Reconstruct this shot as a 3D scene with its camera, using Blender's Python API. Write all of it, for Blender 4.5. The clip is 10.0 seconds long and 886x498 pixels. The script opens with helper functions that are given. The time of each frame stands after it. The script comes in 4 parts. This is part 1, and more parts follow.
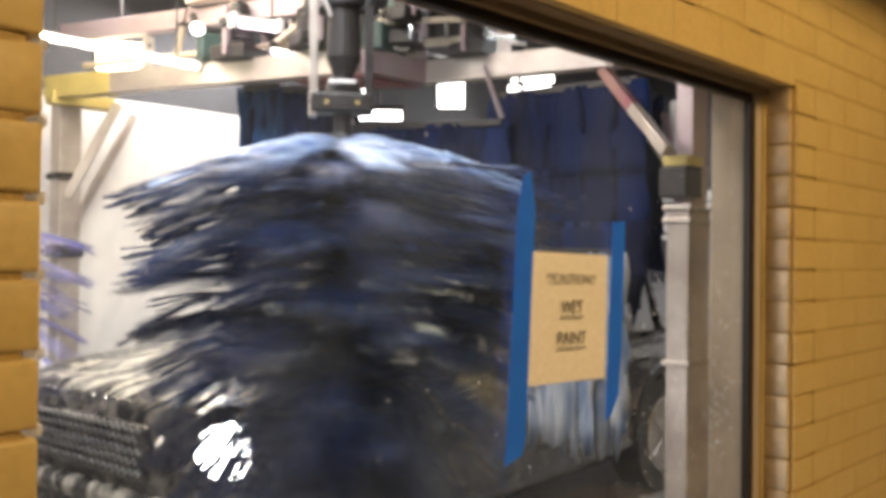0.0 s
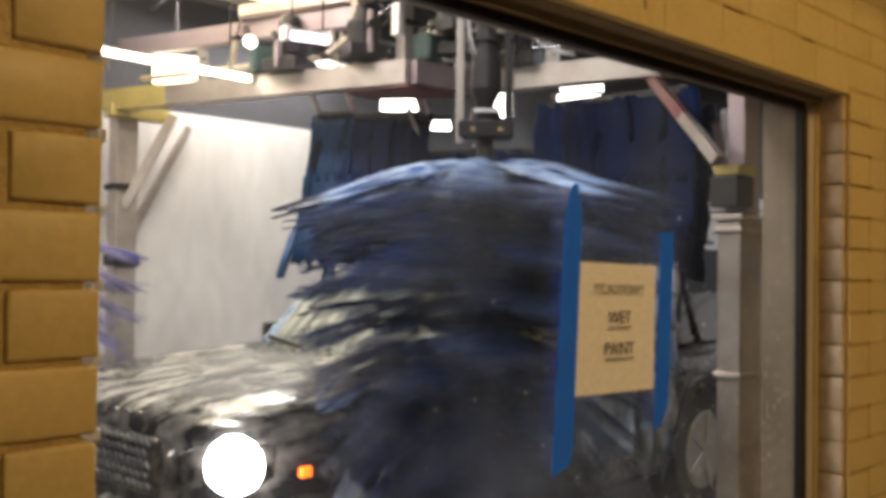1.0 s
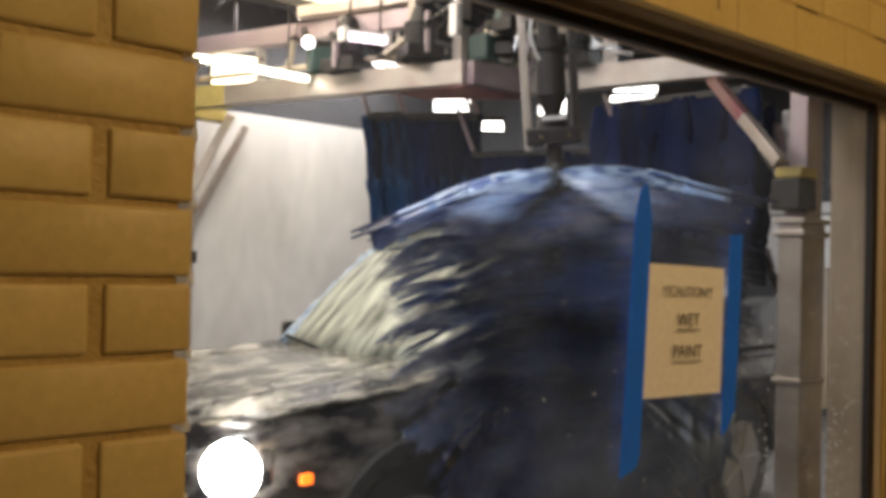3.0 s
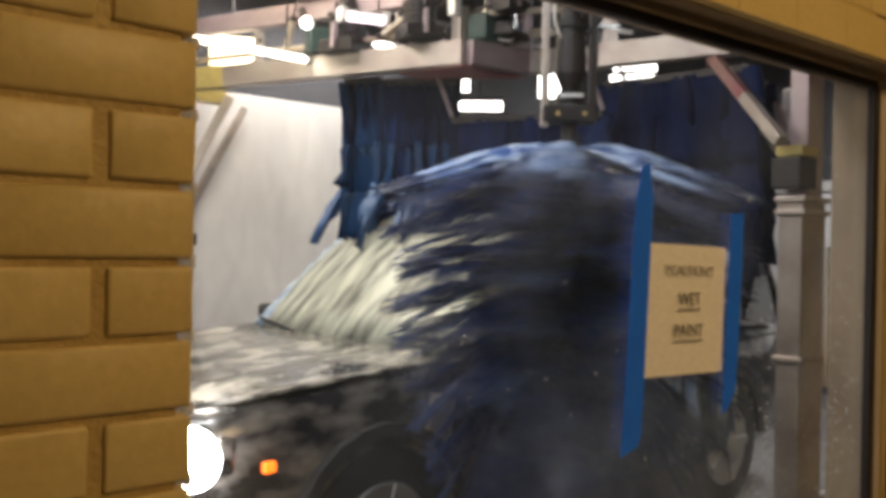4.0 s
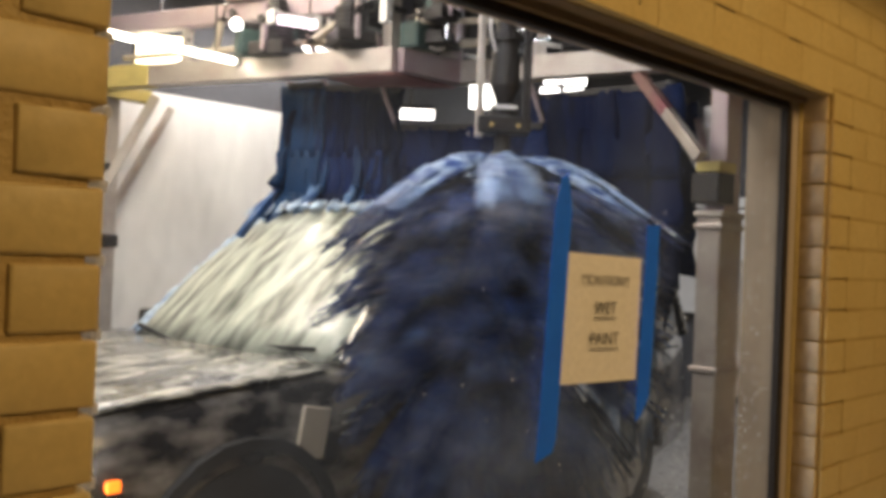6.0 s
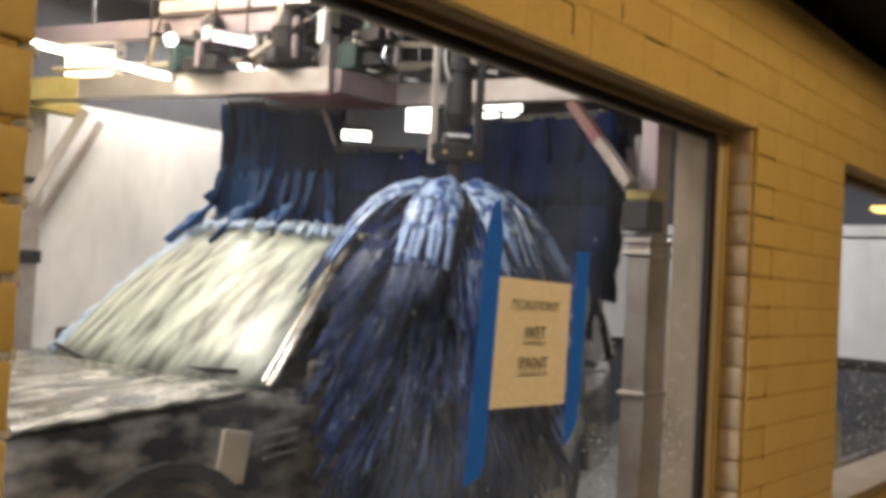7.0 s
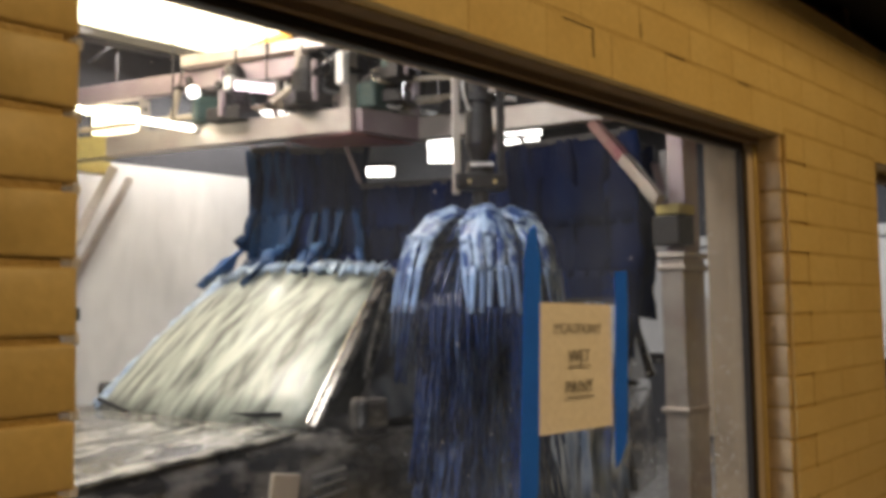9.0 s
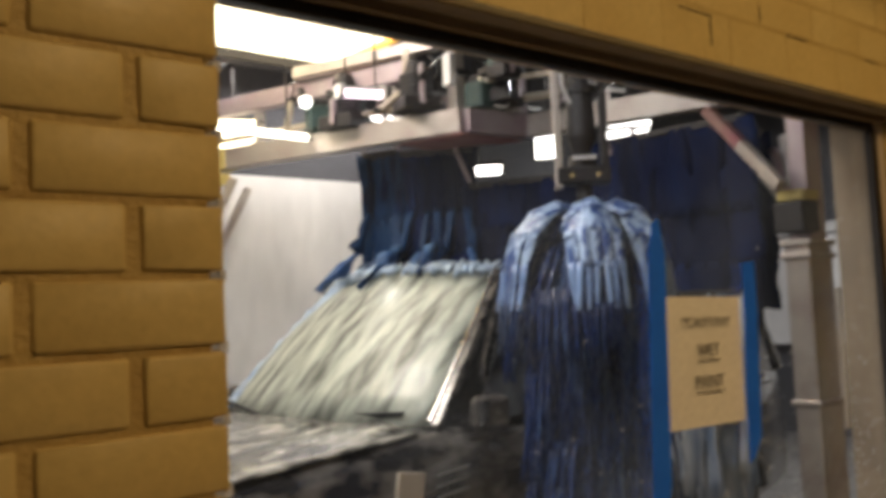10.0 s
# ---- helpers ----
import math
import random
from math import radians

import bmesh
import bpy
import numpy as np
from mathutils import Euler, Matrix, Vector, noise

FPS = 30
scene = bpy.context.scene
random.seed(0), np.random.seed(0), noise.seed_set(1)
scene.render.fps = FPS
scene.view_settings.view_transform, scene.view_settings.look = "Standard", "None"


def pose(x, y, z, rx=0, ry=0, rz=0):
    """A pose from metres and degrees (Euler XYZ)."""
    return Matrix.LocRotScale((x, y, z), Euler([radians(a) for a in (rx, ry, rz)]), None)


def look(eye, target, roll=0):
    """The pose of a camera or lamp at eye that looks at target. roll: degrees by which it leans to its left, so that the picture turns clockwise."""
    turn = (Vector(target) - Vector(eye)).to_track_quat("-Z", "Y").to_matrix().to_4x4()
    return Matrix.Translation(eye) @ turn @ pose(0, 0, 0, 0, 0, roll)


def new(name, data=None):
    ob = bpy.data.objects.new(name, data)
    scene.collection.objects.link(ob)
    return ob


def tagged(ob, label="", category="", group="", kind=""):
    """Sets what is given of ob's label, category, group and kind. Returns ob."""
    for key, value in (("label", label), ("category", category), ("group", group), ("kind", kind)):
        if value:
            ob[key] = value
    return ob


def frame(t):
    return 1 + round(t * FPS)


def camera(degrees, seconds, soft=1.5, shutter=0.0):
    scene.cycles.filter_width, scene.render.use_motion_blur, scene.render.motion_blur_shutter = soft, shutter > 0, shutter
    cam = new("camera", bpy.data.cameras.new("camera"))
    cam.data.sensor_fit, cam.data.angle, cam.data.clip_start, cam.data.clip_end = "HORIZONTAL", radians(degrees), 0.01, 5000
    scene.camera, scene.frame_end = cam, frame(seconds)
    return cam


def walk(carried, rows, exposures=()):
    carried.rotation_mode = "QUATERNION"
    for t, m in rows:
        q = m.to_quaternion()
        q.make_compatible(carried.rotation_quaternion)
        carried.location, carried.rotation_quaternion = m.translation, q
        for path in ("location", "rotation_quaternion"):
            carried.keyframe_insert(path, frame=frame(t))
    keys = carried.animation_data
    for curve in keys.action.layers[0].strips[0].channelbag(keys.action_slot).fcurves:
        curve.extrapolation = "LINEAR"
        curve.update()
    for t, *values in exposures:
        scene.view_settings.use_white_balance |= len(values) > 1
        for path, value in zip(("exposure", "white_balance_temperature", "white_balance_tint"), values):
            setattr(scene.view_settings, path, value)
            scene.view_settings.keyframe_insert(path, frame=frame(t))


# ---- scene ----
cam = camera(52.5, 10.0, soft=4.4, shutter=0.5)
PATH = [
    (0.0, -0.450, -1.097, 1.628, 90.51, -0.63, -46.36),
    (0.5, -0.454, -1.115, 1.635, 90.28, -0.19, -45.01),
    (1.0, -0.458, -1.110, 1.630, 91.06, -0.75, -43.24),
    (1.5, -0.482, -1.109, 1.634, 91.51, -1.27, -42.63),
    (2.0, -0.500, -1.104, 1.637, 91.95, -1.66, -41.56),
    (2.5, -0.500, -1.091, 1.628, 91.63, -1.63, -40.80),
    (4.0, -0.503, -1.081, 1.627, 89.81, -1.11, -40.38),
    (4.5, -0.492, -1.082, 1.628, 90.17, -1.51, -42.70),
    (5.0, -0.485, -1.079, 1.624, 90.21, -1.75, -44.12),
    (6.5, -0.493, -1.108, 1.622, 91.03, -3.06, -45.85),
    (7.0, -0.486, -1.105, 1.625, 92.07, -3.17, -48.95),
    (7.5, -0.490, -1.102, 1.616, 93.48, -2.96, -50.73),
    (8.0, -0.501, -1.107, 1.622, 93.42, -1.46, -50.54),
    (8.5, -0.497, -1.100, 1.622, 92.84, -0.13, -48.81),
    (9.0, -0.510, -1.098, 1.629, 93.89, 0.93, -46.98),
    (9.5, -0.535, -1.085, 1.630, 95.67, 0.50, -44.96),
    (10.0, -0.542, -1.087, 1.634, 93.95, 2.66, -40.00),
]
walk(cam, [(r[0], pose(*r[1:])) for r in PATH],
     exposures=[(0, 0.8), (0.7, 0.38), (1.0, 0.1), (1.6, 0.1), (2.5, -0.05), (4.5, -0.05), (5.2, -0.05), (6.3, 0.2), (7.0, 0.22), (7.5, 0.15), (8.0, 0.05), (9.0, -0.05), (10.0, -0.25)])

# ---- world and lights ----
world = bpy.data.worlds.new("night")
scene.world = world
world.use_nodes = True
world.node_tree.nodes["Background"].inputs["Color"].default_value = (0.02, 0.018, 0.02, 1)
world.node_tree.nodes["Background"].inputs["Strength"].default_value = 0.25


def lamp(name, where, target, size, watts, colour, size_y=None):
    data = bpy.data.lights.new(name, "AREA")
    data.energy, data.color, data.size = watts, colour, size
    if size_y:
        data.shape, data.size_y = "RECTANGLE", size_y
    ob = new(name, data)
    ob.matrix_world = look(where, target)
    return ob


WARM = (1.0, 0.655, 0.295)
lamp("yard_lamp", (1.5, -3.3, 4.4), (1.8, 0, 1.2), 1.0, 96, WARM)
# weak warm fill added for the right jamb; no lamp is known there
lamp("left_warm_fill", (-4.5, -2.2, 2.9), (2.2, 0, 1.3), 0.5, 4, WARM)
# unseen fill lights added to the tunnel: far lane side, machine, near the window
lamp("tunnel_fill_far", (2.8, 4.45, 3.35), (2.7, 4.75, 0), 2.4, 42, (1.0, 0.95, 0.90), 0.25)
lamp("tunnel_fill_mid", (1.2, 2.9, 3.75), (1.6, 2.9, 0), 1.6, 95, (1.0, 0.93, 0.84), 0.5)
lamp("tunnel_fill_end", (6.8, 2.2, 3.7), (7.0, 2.0, 0), 2.0, 140, (0.95, 0.97, 1.0), 0.5)
lamp("tunnel_fill_wall", (0.4, 0.9, 3.4), (1.2, 2.0, 0.8), 1.2, 45, (0.95, 0.97, 1.0), 0.2)


# extra fill from the left, added to brighten the jamb and car front
lamp("tunnel_fill_left", (-1.9, 1.3, 2.5), (2.2, 0.4, 1.2), 1.0, 16, (1.0, 0.97, 0.92), 0.2)


# ---- materials ----
def mat(name, base, rough=0.6, metal=0.0, dirt=None, grain=40.0, blotch=4.0, amount=0.35, bump=0.15, vary=0.0,
        stretch=(1, 1, 1), coat=0.0, contrast=(0.35, 0.7)):
    m = bpy.data.materials.new(name)
    m.use_nodes = True
    nt = m.node_tree
    n, l = nt.nodes, nt.links
    p = n["Principled BSDF"]
    dirt = dirt or tuple(c * 0.55 for c in base)
    tc = n.new("ShaderNodeTexCoord")
    mp = n.new("ShaderNodeMapping")
    mp.inputs["Scale"].default_value = stretch
    l.new(tc.outputs["Object"], mp.inputs["Vector"])
    own, shift = n.new("ShaderNodeObjectInfo"), n.new("ShaderNodeVectorMath")
    shift.operation = "SCALE"
    shift.inputs[0].default_value = (7.3, 5.1, 9.7)
    l.new(own.outputs["Random"], shift.inputs["Scale"])
    l.new(shift.outputs["Vector"], mp.inputs["Location"])
    big, fine = n.new("ShaderNodeTexNoise"), n.new("ShaderNodeTexNoise")
    big.inputs["Scale"].default_value, fine.inputs["Scale"].default_value = blotch, grain
    big.inputs["Detail"].default_value, fine.inputs["Detail"].default_value = 6, 4
    for t in (big, fine):
        l.new(mp.outputs["Vector"], t.inputs["Vector"])
    ramp = n.new("ShaderNodeValToRGB")
    ramp.color_ramp.elements[0].position, ramp.color_ramp.elements[1].position = contrast
    l.new(big.outputs["Fac"], ramp.inputs["Fac"])
    mul = n.new("ShaderNodeMath")
    mul.operation = "MULTIPLY"
    mul.inputs[1].default_value = amount
    l.new(ramp.outputs["Color"], mul.inputs[0])
    mix = n.new("ShaderNodeMix")
    mix.data_type = "RGBA"
    mix.inputs[6].default_value, mix.inputs[7].default_value = (*base, 1), (*dirt, 1)
    l.new(mul.outputs[0], mix.inputs[0])
    mix2 = n.new("ShaderNodeMix")
    mix2.data_type, mix2.blend_type = "RGBA", "MULTIPLY"
    mix2.inputs[0].default_value = 0.35
    l.new(mix.outputs[2], mix2.inputs[6])
    hsv = n.new("ShaderNodeHueSaturation")
    hsv.inputs["Value"].default_value = 1.25
    grey = n.new("ShaderNodeRGBToBW")
    l.new(fine.outputs["Color"], grey.inputs[0])
    l.new(grey.outputs[0], mix2.inputs[7])
    l.new(mix2.outputs[2], hsv.inputs["Color"])
    if vary:
        info = n.new("ShaderNodeObjectInfo")
        add = n.new("ShaderNodeMapRange")
        add.inputs["To Min"].default_value, add.inputs["To Max"].default_value = 1.25 - vary, 1.25 + vary
        l.new(info.outputs["Random"], add.inputs["Value"])
        l.new(add.outputs["Result"], hsv.inputs["Value"])
    l.new(hsv.outputs["Color"], p.inputs["Base Color"])
    rr = n.new("ShaderNodeMapRange")
    rr.inputs["To Min"].default_value, rr.inputs["To Max"].default_value = max(rough - 0.12, 0.03), min(rough + 0.12, 1)
    l.new(fine.outputs["Fac"], rr.inputs["Value"])
    l.new(rr.outputs["Result"], p.inputs["Roughness"])
    p.inputs["Metallic"].default_value = metal
    p.inputs["Coat Weight"].default_value = coat
    p.inputs["Coat Roughness"].default_value = 0.08
    if bump:
        b = n.new("ShaderNodeBump")
        b.inputs["Strength"].default_value, b.inputs["Distance"].default_value = bump, 0.01
        l.new(fine.outputs["Fac"], b.inputs["Height"])
        l.new(b.outputs["Normal"], p.inputs["Normal"])
    return m


def glow(name, colour, strength):
    m = bpy.data.materials.new(name)
    m.use_nodes = True
    p = m.node_tree.nodes["Principled BSDF"]
    p.inputs["Base Color"].default_value = (*colour, 1)
    p.inputs["Emission Color"].default_value = (*colour, 1)
    p.inputs["Emission Strength"].default_value = strength
    return m


def pane_material(name, tint=(1, 1, 1)):
    m = bpy.data.materials.new(name)
    m.use_nodes = True
    nt = m.node_tree
    n, l = nt.nodes, nt.links
    n.remove(n["Principled BSDF"])
    out = n["Material Output"]
    tr, gl, fr, mx = n.new("ShaderNodeBsdfTransparent"), n.new("ShaderNodeBsdfGlossy"), n.new("ShaderNodeLayerWeight"), n.new("ShaderNodeMixShader")
    tr.inputs["Color"].default_value = (*tint, 1)
    gl.inputs["Roughness"].default_value = 0.03
    power, gain = n.new("ShaderNodeMath"), n.new("ShaderNodeMath")
    power.operation, gain.operation = "POWER", "MULTIPLY_ADD"
    power.inputs[1].default_value, gain.inputs[1].default_value, gain.inputs[2].default_value = 5.0, 0.5, 0.02
    l.new(fr.outputs["Facing"], power.inputs[0])
    l.new(power.outputs[0], gain.inputs[0])
    l.new(gain.outputs[0], mx.inputs[0])
    l.new(tr.outputs[0], mx.inputs[1])
    l.new(gl.outputs[0], mx.inputs[2])
    # translucent haze put into the glass for the hazy glare, stronger toward the sill
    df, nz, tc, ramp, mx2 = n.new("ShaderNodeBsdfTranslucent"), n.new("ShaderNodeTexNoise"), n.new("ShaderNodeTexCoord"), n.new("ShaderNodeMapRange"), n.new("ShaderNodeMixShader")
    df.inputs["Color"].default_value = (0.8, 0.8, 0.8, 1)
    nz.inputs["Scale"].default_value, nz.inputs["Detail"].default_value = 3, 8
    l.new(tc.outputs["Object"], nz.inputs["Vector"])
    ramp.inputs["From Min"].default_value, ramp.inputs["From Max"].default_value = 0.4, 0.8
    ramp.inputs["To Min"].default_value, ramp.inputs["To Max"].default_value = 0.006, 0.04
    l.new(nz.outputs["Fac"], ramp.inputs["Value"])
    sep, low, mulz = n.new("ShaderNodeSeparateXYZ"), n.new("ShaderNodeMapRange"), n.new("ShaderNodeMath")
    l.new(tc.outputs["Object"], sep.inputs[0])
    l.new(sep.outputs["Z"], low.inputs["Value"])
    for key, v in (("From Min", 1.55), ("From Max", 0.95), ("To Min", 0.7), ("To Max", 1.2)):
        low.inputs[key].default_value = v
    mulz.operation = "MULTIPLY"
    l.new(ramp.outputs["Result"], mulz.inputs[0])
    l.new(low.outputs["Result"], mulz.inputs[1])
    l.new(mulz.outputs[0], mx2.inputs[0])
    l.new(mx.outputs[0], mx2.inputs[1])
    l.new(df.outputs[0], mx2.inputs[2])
    l.new(mx2.outputs[0], out.inputs["Surface"])
    return m


def light_nub_material(name):
    m = bpy.data.materials.new(name)
    m.use_nodes = True
    n, l = m.node_tree.nodes, m.node_tree.links
    p, tl, mx = n["Principled BSDF"], n.new("ShaderNodeBsdfTranslucent"), n.new("ShaderNodeMixShader")
    p.inputs["Base Color"].default_value, tl.inputs["Color"].default_value = (0.7, 0.68, 0.66, 1), (0.8, 0.8, 0.8, 1)
    mx.inputs[0].default_value = 0.6
    l.new(p.outputs[0], mx.inputs[1])
    l.new(tl.outputs[0], mx.inputs[2])
    l.new(mx.outputs[0], n["Material Output"].inputs["Surface"])
    return m


M = {
    "brick": mat("painted_brick", (0.58, 0.45, 0.19), 0.5, dirt=(0.50, 0.36, 0.13), grain=60, blotch=5, amount=0.5, bump=0.10, vary=0.018),
    "mortar": mat("painted_mortar", (0.46, 0.33, 0.12), 0.6, dirt=(0.30, 0.18, 0.05), grain=90, blotch=9, amount=0.6, bump=0.5),
    "mortar_painted": mat("painted_over_mortar", (0.50, 0.37, 0.14), 0.6, dirt=(0.38, 0.25, 0.08), grain=90, blotch=6, amount=0.7, bump=0.5),
    "frame_paint": mat("frame_paint", (0.50, 0.39, 0.16), 0.35, grain=30, blotch=8, amount=0.4, bump=0.1),
    "gasket": mat("rubber_gasket", (0.015, 0.01, 0.008), 0.6, grain=50, bump=0.1),
    "alu": mat("dull_aluminium", (0.46, 0.40, 0.32), 0.5, 0.15, grain=60, blotch=5, amount=0.3, bump=0.05, stretch=(1, 1, 0.2)),
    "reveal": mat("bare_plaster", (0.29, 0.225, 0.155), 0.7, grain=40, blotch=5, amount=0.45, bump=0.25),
    "jamb": mat("tunnel_lit_jamb_paint", (0.56, 0.47, 0.34), 0.35, dirt=(0.36, 0.27, 0.16), grain=40, blotch=14, amount=0.7, bump=0.3, vary=0.06),
    "concrete": mat("wet_concrete", (0.16, 0.15, 0.14), 0.3, grain=25, blotch=1.5, amount=0.6, bump=0.25),
    "white_wall": mat("white_plastic_sheet", (0.80, 0.78, 0.76), 0.32, dirt=(0.42, 0.40, 0.40), grain=12, blotch=1.6, amount=0.5, bump=0.04, stretch=(1, 1, 0.45)),
    "dark_wall": mat("dark_block_wall", (0.07, 0.07, 0.08), 0.7, grain=20, blotch=2, amount=0.5, bump=0.3),
    "steel": mat("galvanised_steel", (0.50, 0.46, 0.42), 0.42, 0.55, dirt=(0.30, 0.22, 0.20), grain=35, blotch=5, amount=0.6, bump=0.12),
    "pink_steel": mat("stained_steel", (0.42, 0.36, 0.37), 0.45, 0.4, dirt=(0.26, 0.15, 0.20), grain=35, blotch=4, amount=0.6, bump=0.12),
    "red_steel": mat("red_painted_steel", (0.27, 0.08, 0.10), 0.45, 0.1, dirt=(0.34, 0.25, 0.19), grain=30, blotch=7, amount=0.7, bump=0.12),
    "yellow_steel": mat("yellow_painted_steel", (0.55, 0.45, 0.16), 0.45, 0.1, grain=30, blotch=7, amount=0.5, bump=0.12),
    "dark_steel": mat("greasy_dark_steel", (0.030, 0.026, 0.026), 0.5, 0.25, grain=30, blotch=7, amount=0.6, bump=0.2),
    "green_steel": mat("green_painted_steel", (0.05, 0.09, 0.085), 0.45, 0.1, grain=30, blotch=7, amount=0.6, bump=0.15),
    "rubber": mat("black_rubber", (0.012, 0.012, 0.013), 0.55, grain=40, bump=0.25),
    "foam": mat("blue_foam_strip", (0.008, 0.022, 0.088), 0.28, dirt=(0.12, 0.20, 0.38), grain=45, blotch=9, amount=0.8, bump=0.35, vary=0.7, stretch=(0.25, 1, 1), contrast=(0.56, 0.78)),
    "foam_purple": mat("violet_foam_strip", (0.07, 0.07, 0.22), 0.3, dirt=(0.42, 0.40, 0.62), grain=45, blotch=9, amount=0.7, bump=0.35, vary=0.5, stretch=(0.25, 1, 1)),
    "cloth": mat("navy_wash_cloth", (0.0012, 0.005, 0.030), 0.75, dirt=(0.003, 0.015, 0.070), grain=40, blotch=7, amount=0.7, bump=0.4, vary=0.7, stretch=(1, 1, 0.25), contrast=(0.45, 0.7)),
    "cloth_teal": mat("teal_wash_cloth", (0.004, 0.028, 0.085), 0.5, dirt=(0.003, 0.010, 0.035), grain=40, blotch=5, amount=0.5, bump=0.4, vary=0.3, stretch=(1, 1, 0.25)),
    "cloth_light": mat("wet_mid_blue_cloth", (0.012, 0.06, 0.19), 0.4, dirt=(0.16, 0.27, 0.44), grain=40, blotch=9, amount=0.7, bump=0.4, vary=0.4, stretch=(1, 1, 0.2), contrast=(0.5, 0.68)),
    "suds_cloth": mat("sudsy_pale_cloth", (0.16, 0.23, 0.37), 0.4, dirt=(0.70, 0.74, 0.80), grain=40, blotch=10, amount=0.9, bump=0.4, vary=0.3, stretch=(1, 1, 0.2), contrast=(0.42, 0.62)),
    "suds": mat("bluish_white_suds", (0.46, 0.55, 0.64), 0.5, dirt=(0.20, 0.33, 0.56), grain=60, blotch=14, amount=0.7, bump=0.5),
    "foam_pale": mat("pale_mottled_foam", (0.012, 0.05, 0.20), 0.35, dirt=(0.36, 0.47, 0.64), grain=60, blotch=30, amount=0.95, bump=0.5, vary=0.25, stretch=(0.5, 1, 1), contrast=(0.44, 0.56)),
    "foam_mid": mat("mid_mottled_foam", (0.010, 0.030, 0.12), 0.28, dirt=(0.26, 0.38, 0.62), grain=45, blotch=14, amount=0.9, bump=0.4, vary=0.4, stretch=(0.22, 1.2, 1), contrast=(0.34, 0.55)),
    "paint": mat("soapy_black_paint", (0.014, 0.013, 0.014), 0.2, 0.0, dirt=(0.24, 0.22, 0.20), grain=34, blotch=7, amount=0.85, bump=0.3, coat=0.6, stretch=(0.7, 1.4, 1.4), contrast=(0.42, 0.72)),
    "hood_soap": mat("soap_streaked_hood", (0.05, 0.048, 0.045), 0.25, 0.0, dirt=(0.56, 0.53, 0.46), grain=22, blotch=6, amount=0.85, bump=0.9, coat=0.5, stretch=(0.9, 2.0, 1), contrast=(0.43, 0.64)),
    "shield": mat("soapy_windshield", (0.085, 0.09, 0.075), 0.45, 0.0, dirt=(0.53, 0.555, 0.47), grain=20, blotch=7.5, amount=0.92, bump=0.5, coat=0.15, stretch=(0.45, 1.7, 0.45), contrast=(0.34, 0.62)),
    "car_glass": mat("dark_side_glass", (0.02, 0.02, 0.022), 0.08, grain=12, blotch=4, amount=0.5, bump=0.08, coat=1.0),
    "chrome": mat("satin_chrome", (0.7, 0.7, 0.7), 0.2, 1.0, grain=30, bump=0.03),
    "rim": mat("alloy_rim", (0.45, 0.45, 0.44), 0.35, 0.8, grain=30, bump=0.05),
    "paper": mat("white_paper", (0.84, 0.82, 0.77), 0.8, dirt=(0.79, 0.75, 0.67), grain=80, blotch=3, amount=0.4, bump=0.03),
    "ink": mat("black_ink", (0.02, 0.02, 0.02), 0.8, bump=0),
    "tape": mat("blue_masking_tape", (0.01, 0.17, 1.0), 0.6, dirt=(0.01, 0.13, 0.85), grain=120, blotch=12, amount=0.5, bump=0.3),
    "night": mat("near_black", (0.012, 0.008, 0.006), 0.9, bump=0.1),
    "wood": mat("brown_painted_post", (0.12, 0.07, 0.035), 0.6, grain=40, bump=0.2),
    "asphalt": mat("asphalt", (0.05, 0.05, 0.05), 0.8, grain=60, blotch=3, bump=0.4),
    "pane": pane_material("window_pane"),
    "light_nub": light_nub_material("milky_light_nub"),
    # Opaque white puts the drops' refracted sparkle into their colour.
    "drop": mat("water_drop", (0.75, 0.77, 0.8), 0.05, bump=0),
    "plastic_white": mat("white_plastic", (0.72, 0.70, 0.68), 0.4, bump=0.02),
    "lamp_tube": glow("lit_tube", (1.0, 0.93, 0.74), 14),
    "lamp_warm": glow("lit_warm_diffuser", (1.0, 0.88, 0.62), 6),
    "lamp_white": glow("lit_white_diffuser", (1.0, 0.97, 0.92), 7),
    "lamp_pink": glow("lit_pinkish_diffuser", (1.0, 0.80, 0.90), 4),
    "lamp_rim": glow("amber_fringe_glow", (1.0, 0.55, 0.12), 1.6),
    "headlight": glow("headlight_beam", (1.0, 0.98, 0.94), 45),
    "amber": glow("amber_indicator", (1.0, 0.17, 0.01), 2.6),
    "porch": glow("lit_porch_lamp", (1.0, 0.62, 0.18), 3.0),
}


# ---- mesh helpers ----
def finish(bm, name, material, smooth=False):
    me = bpy.data.meshes.new(name)
    bmesh.ops.recalc_face_normals(bm, faces=bm.faces)
    if smooth:
        for f in bm.faces:
            f.smooth = True
    bm.to_mesh(me)
    bm.free()
    me.materials.append(material)
    return me


def part(name, bm, material, parent=None, label="", smooth=False):
    ob = new(name, finish(bm, name, material, smooth))
    if parent:
        ob.parent = parent
    if label:
        ob["label"] = label
    return ob


def thing(name, label, category, at=None, group="", kind=""):
    ob = new(name)
    if at is not None:
        ob.matrix_basis = at
    return tagged(ob, label, category, group, kind)


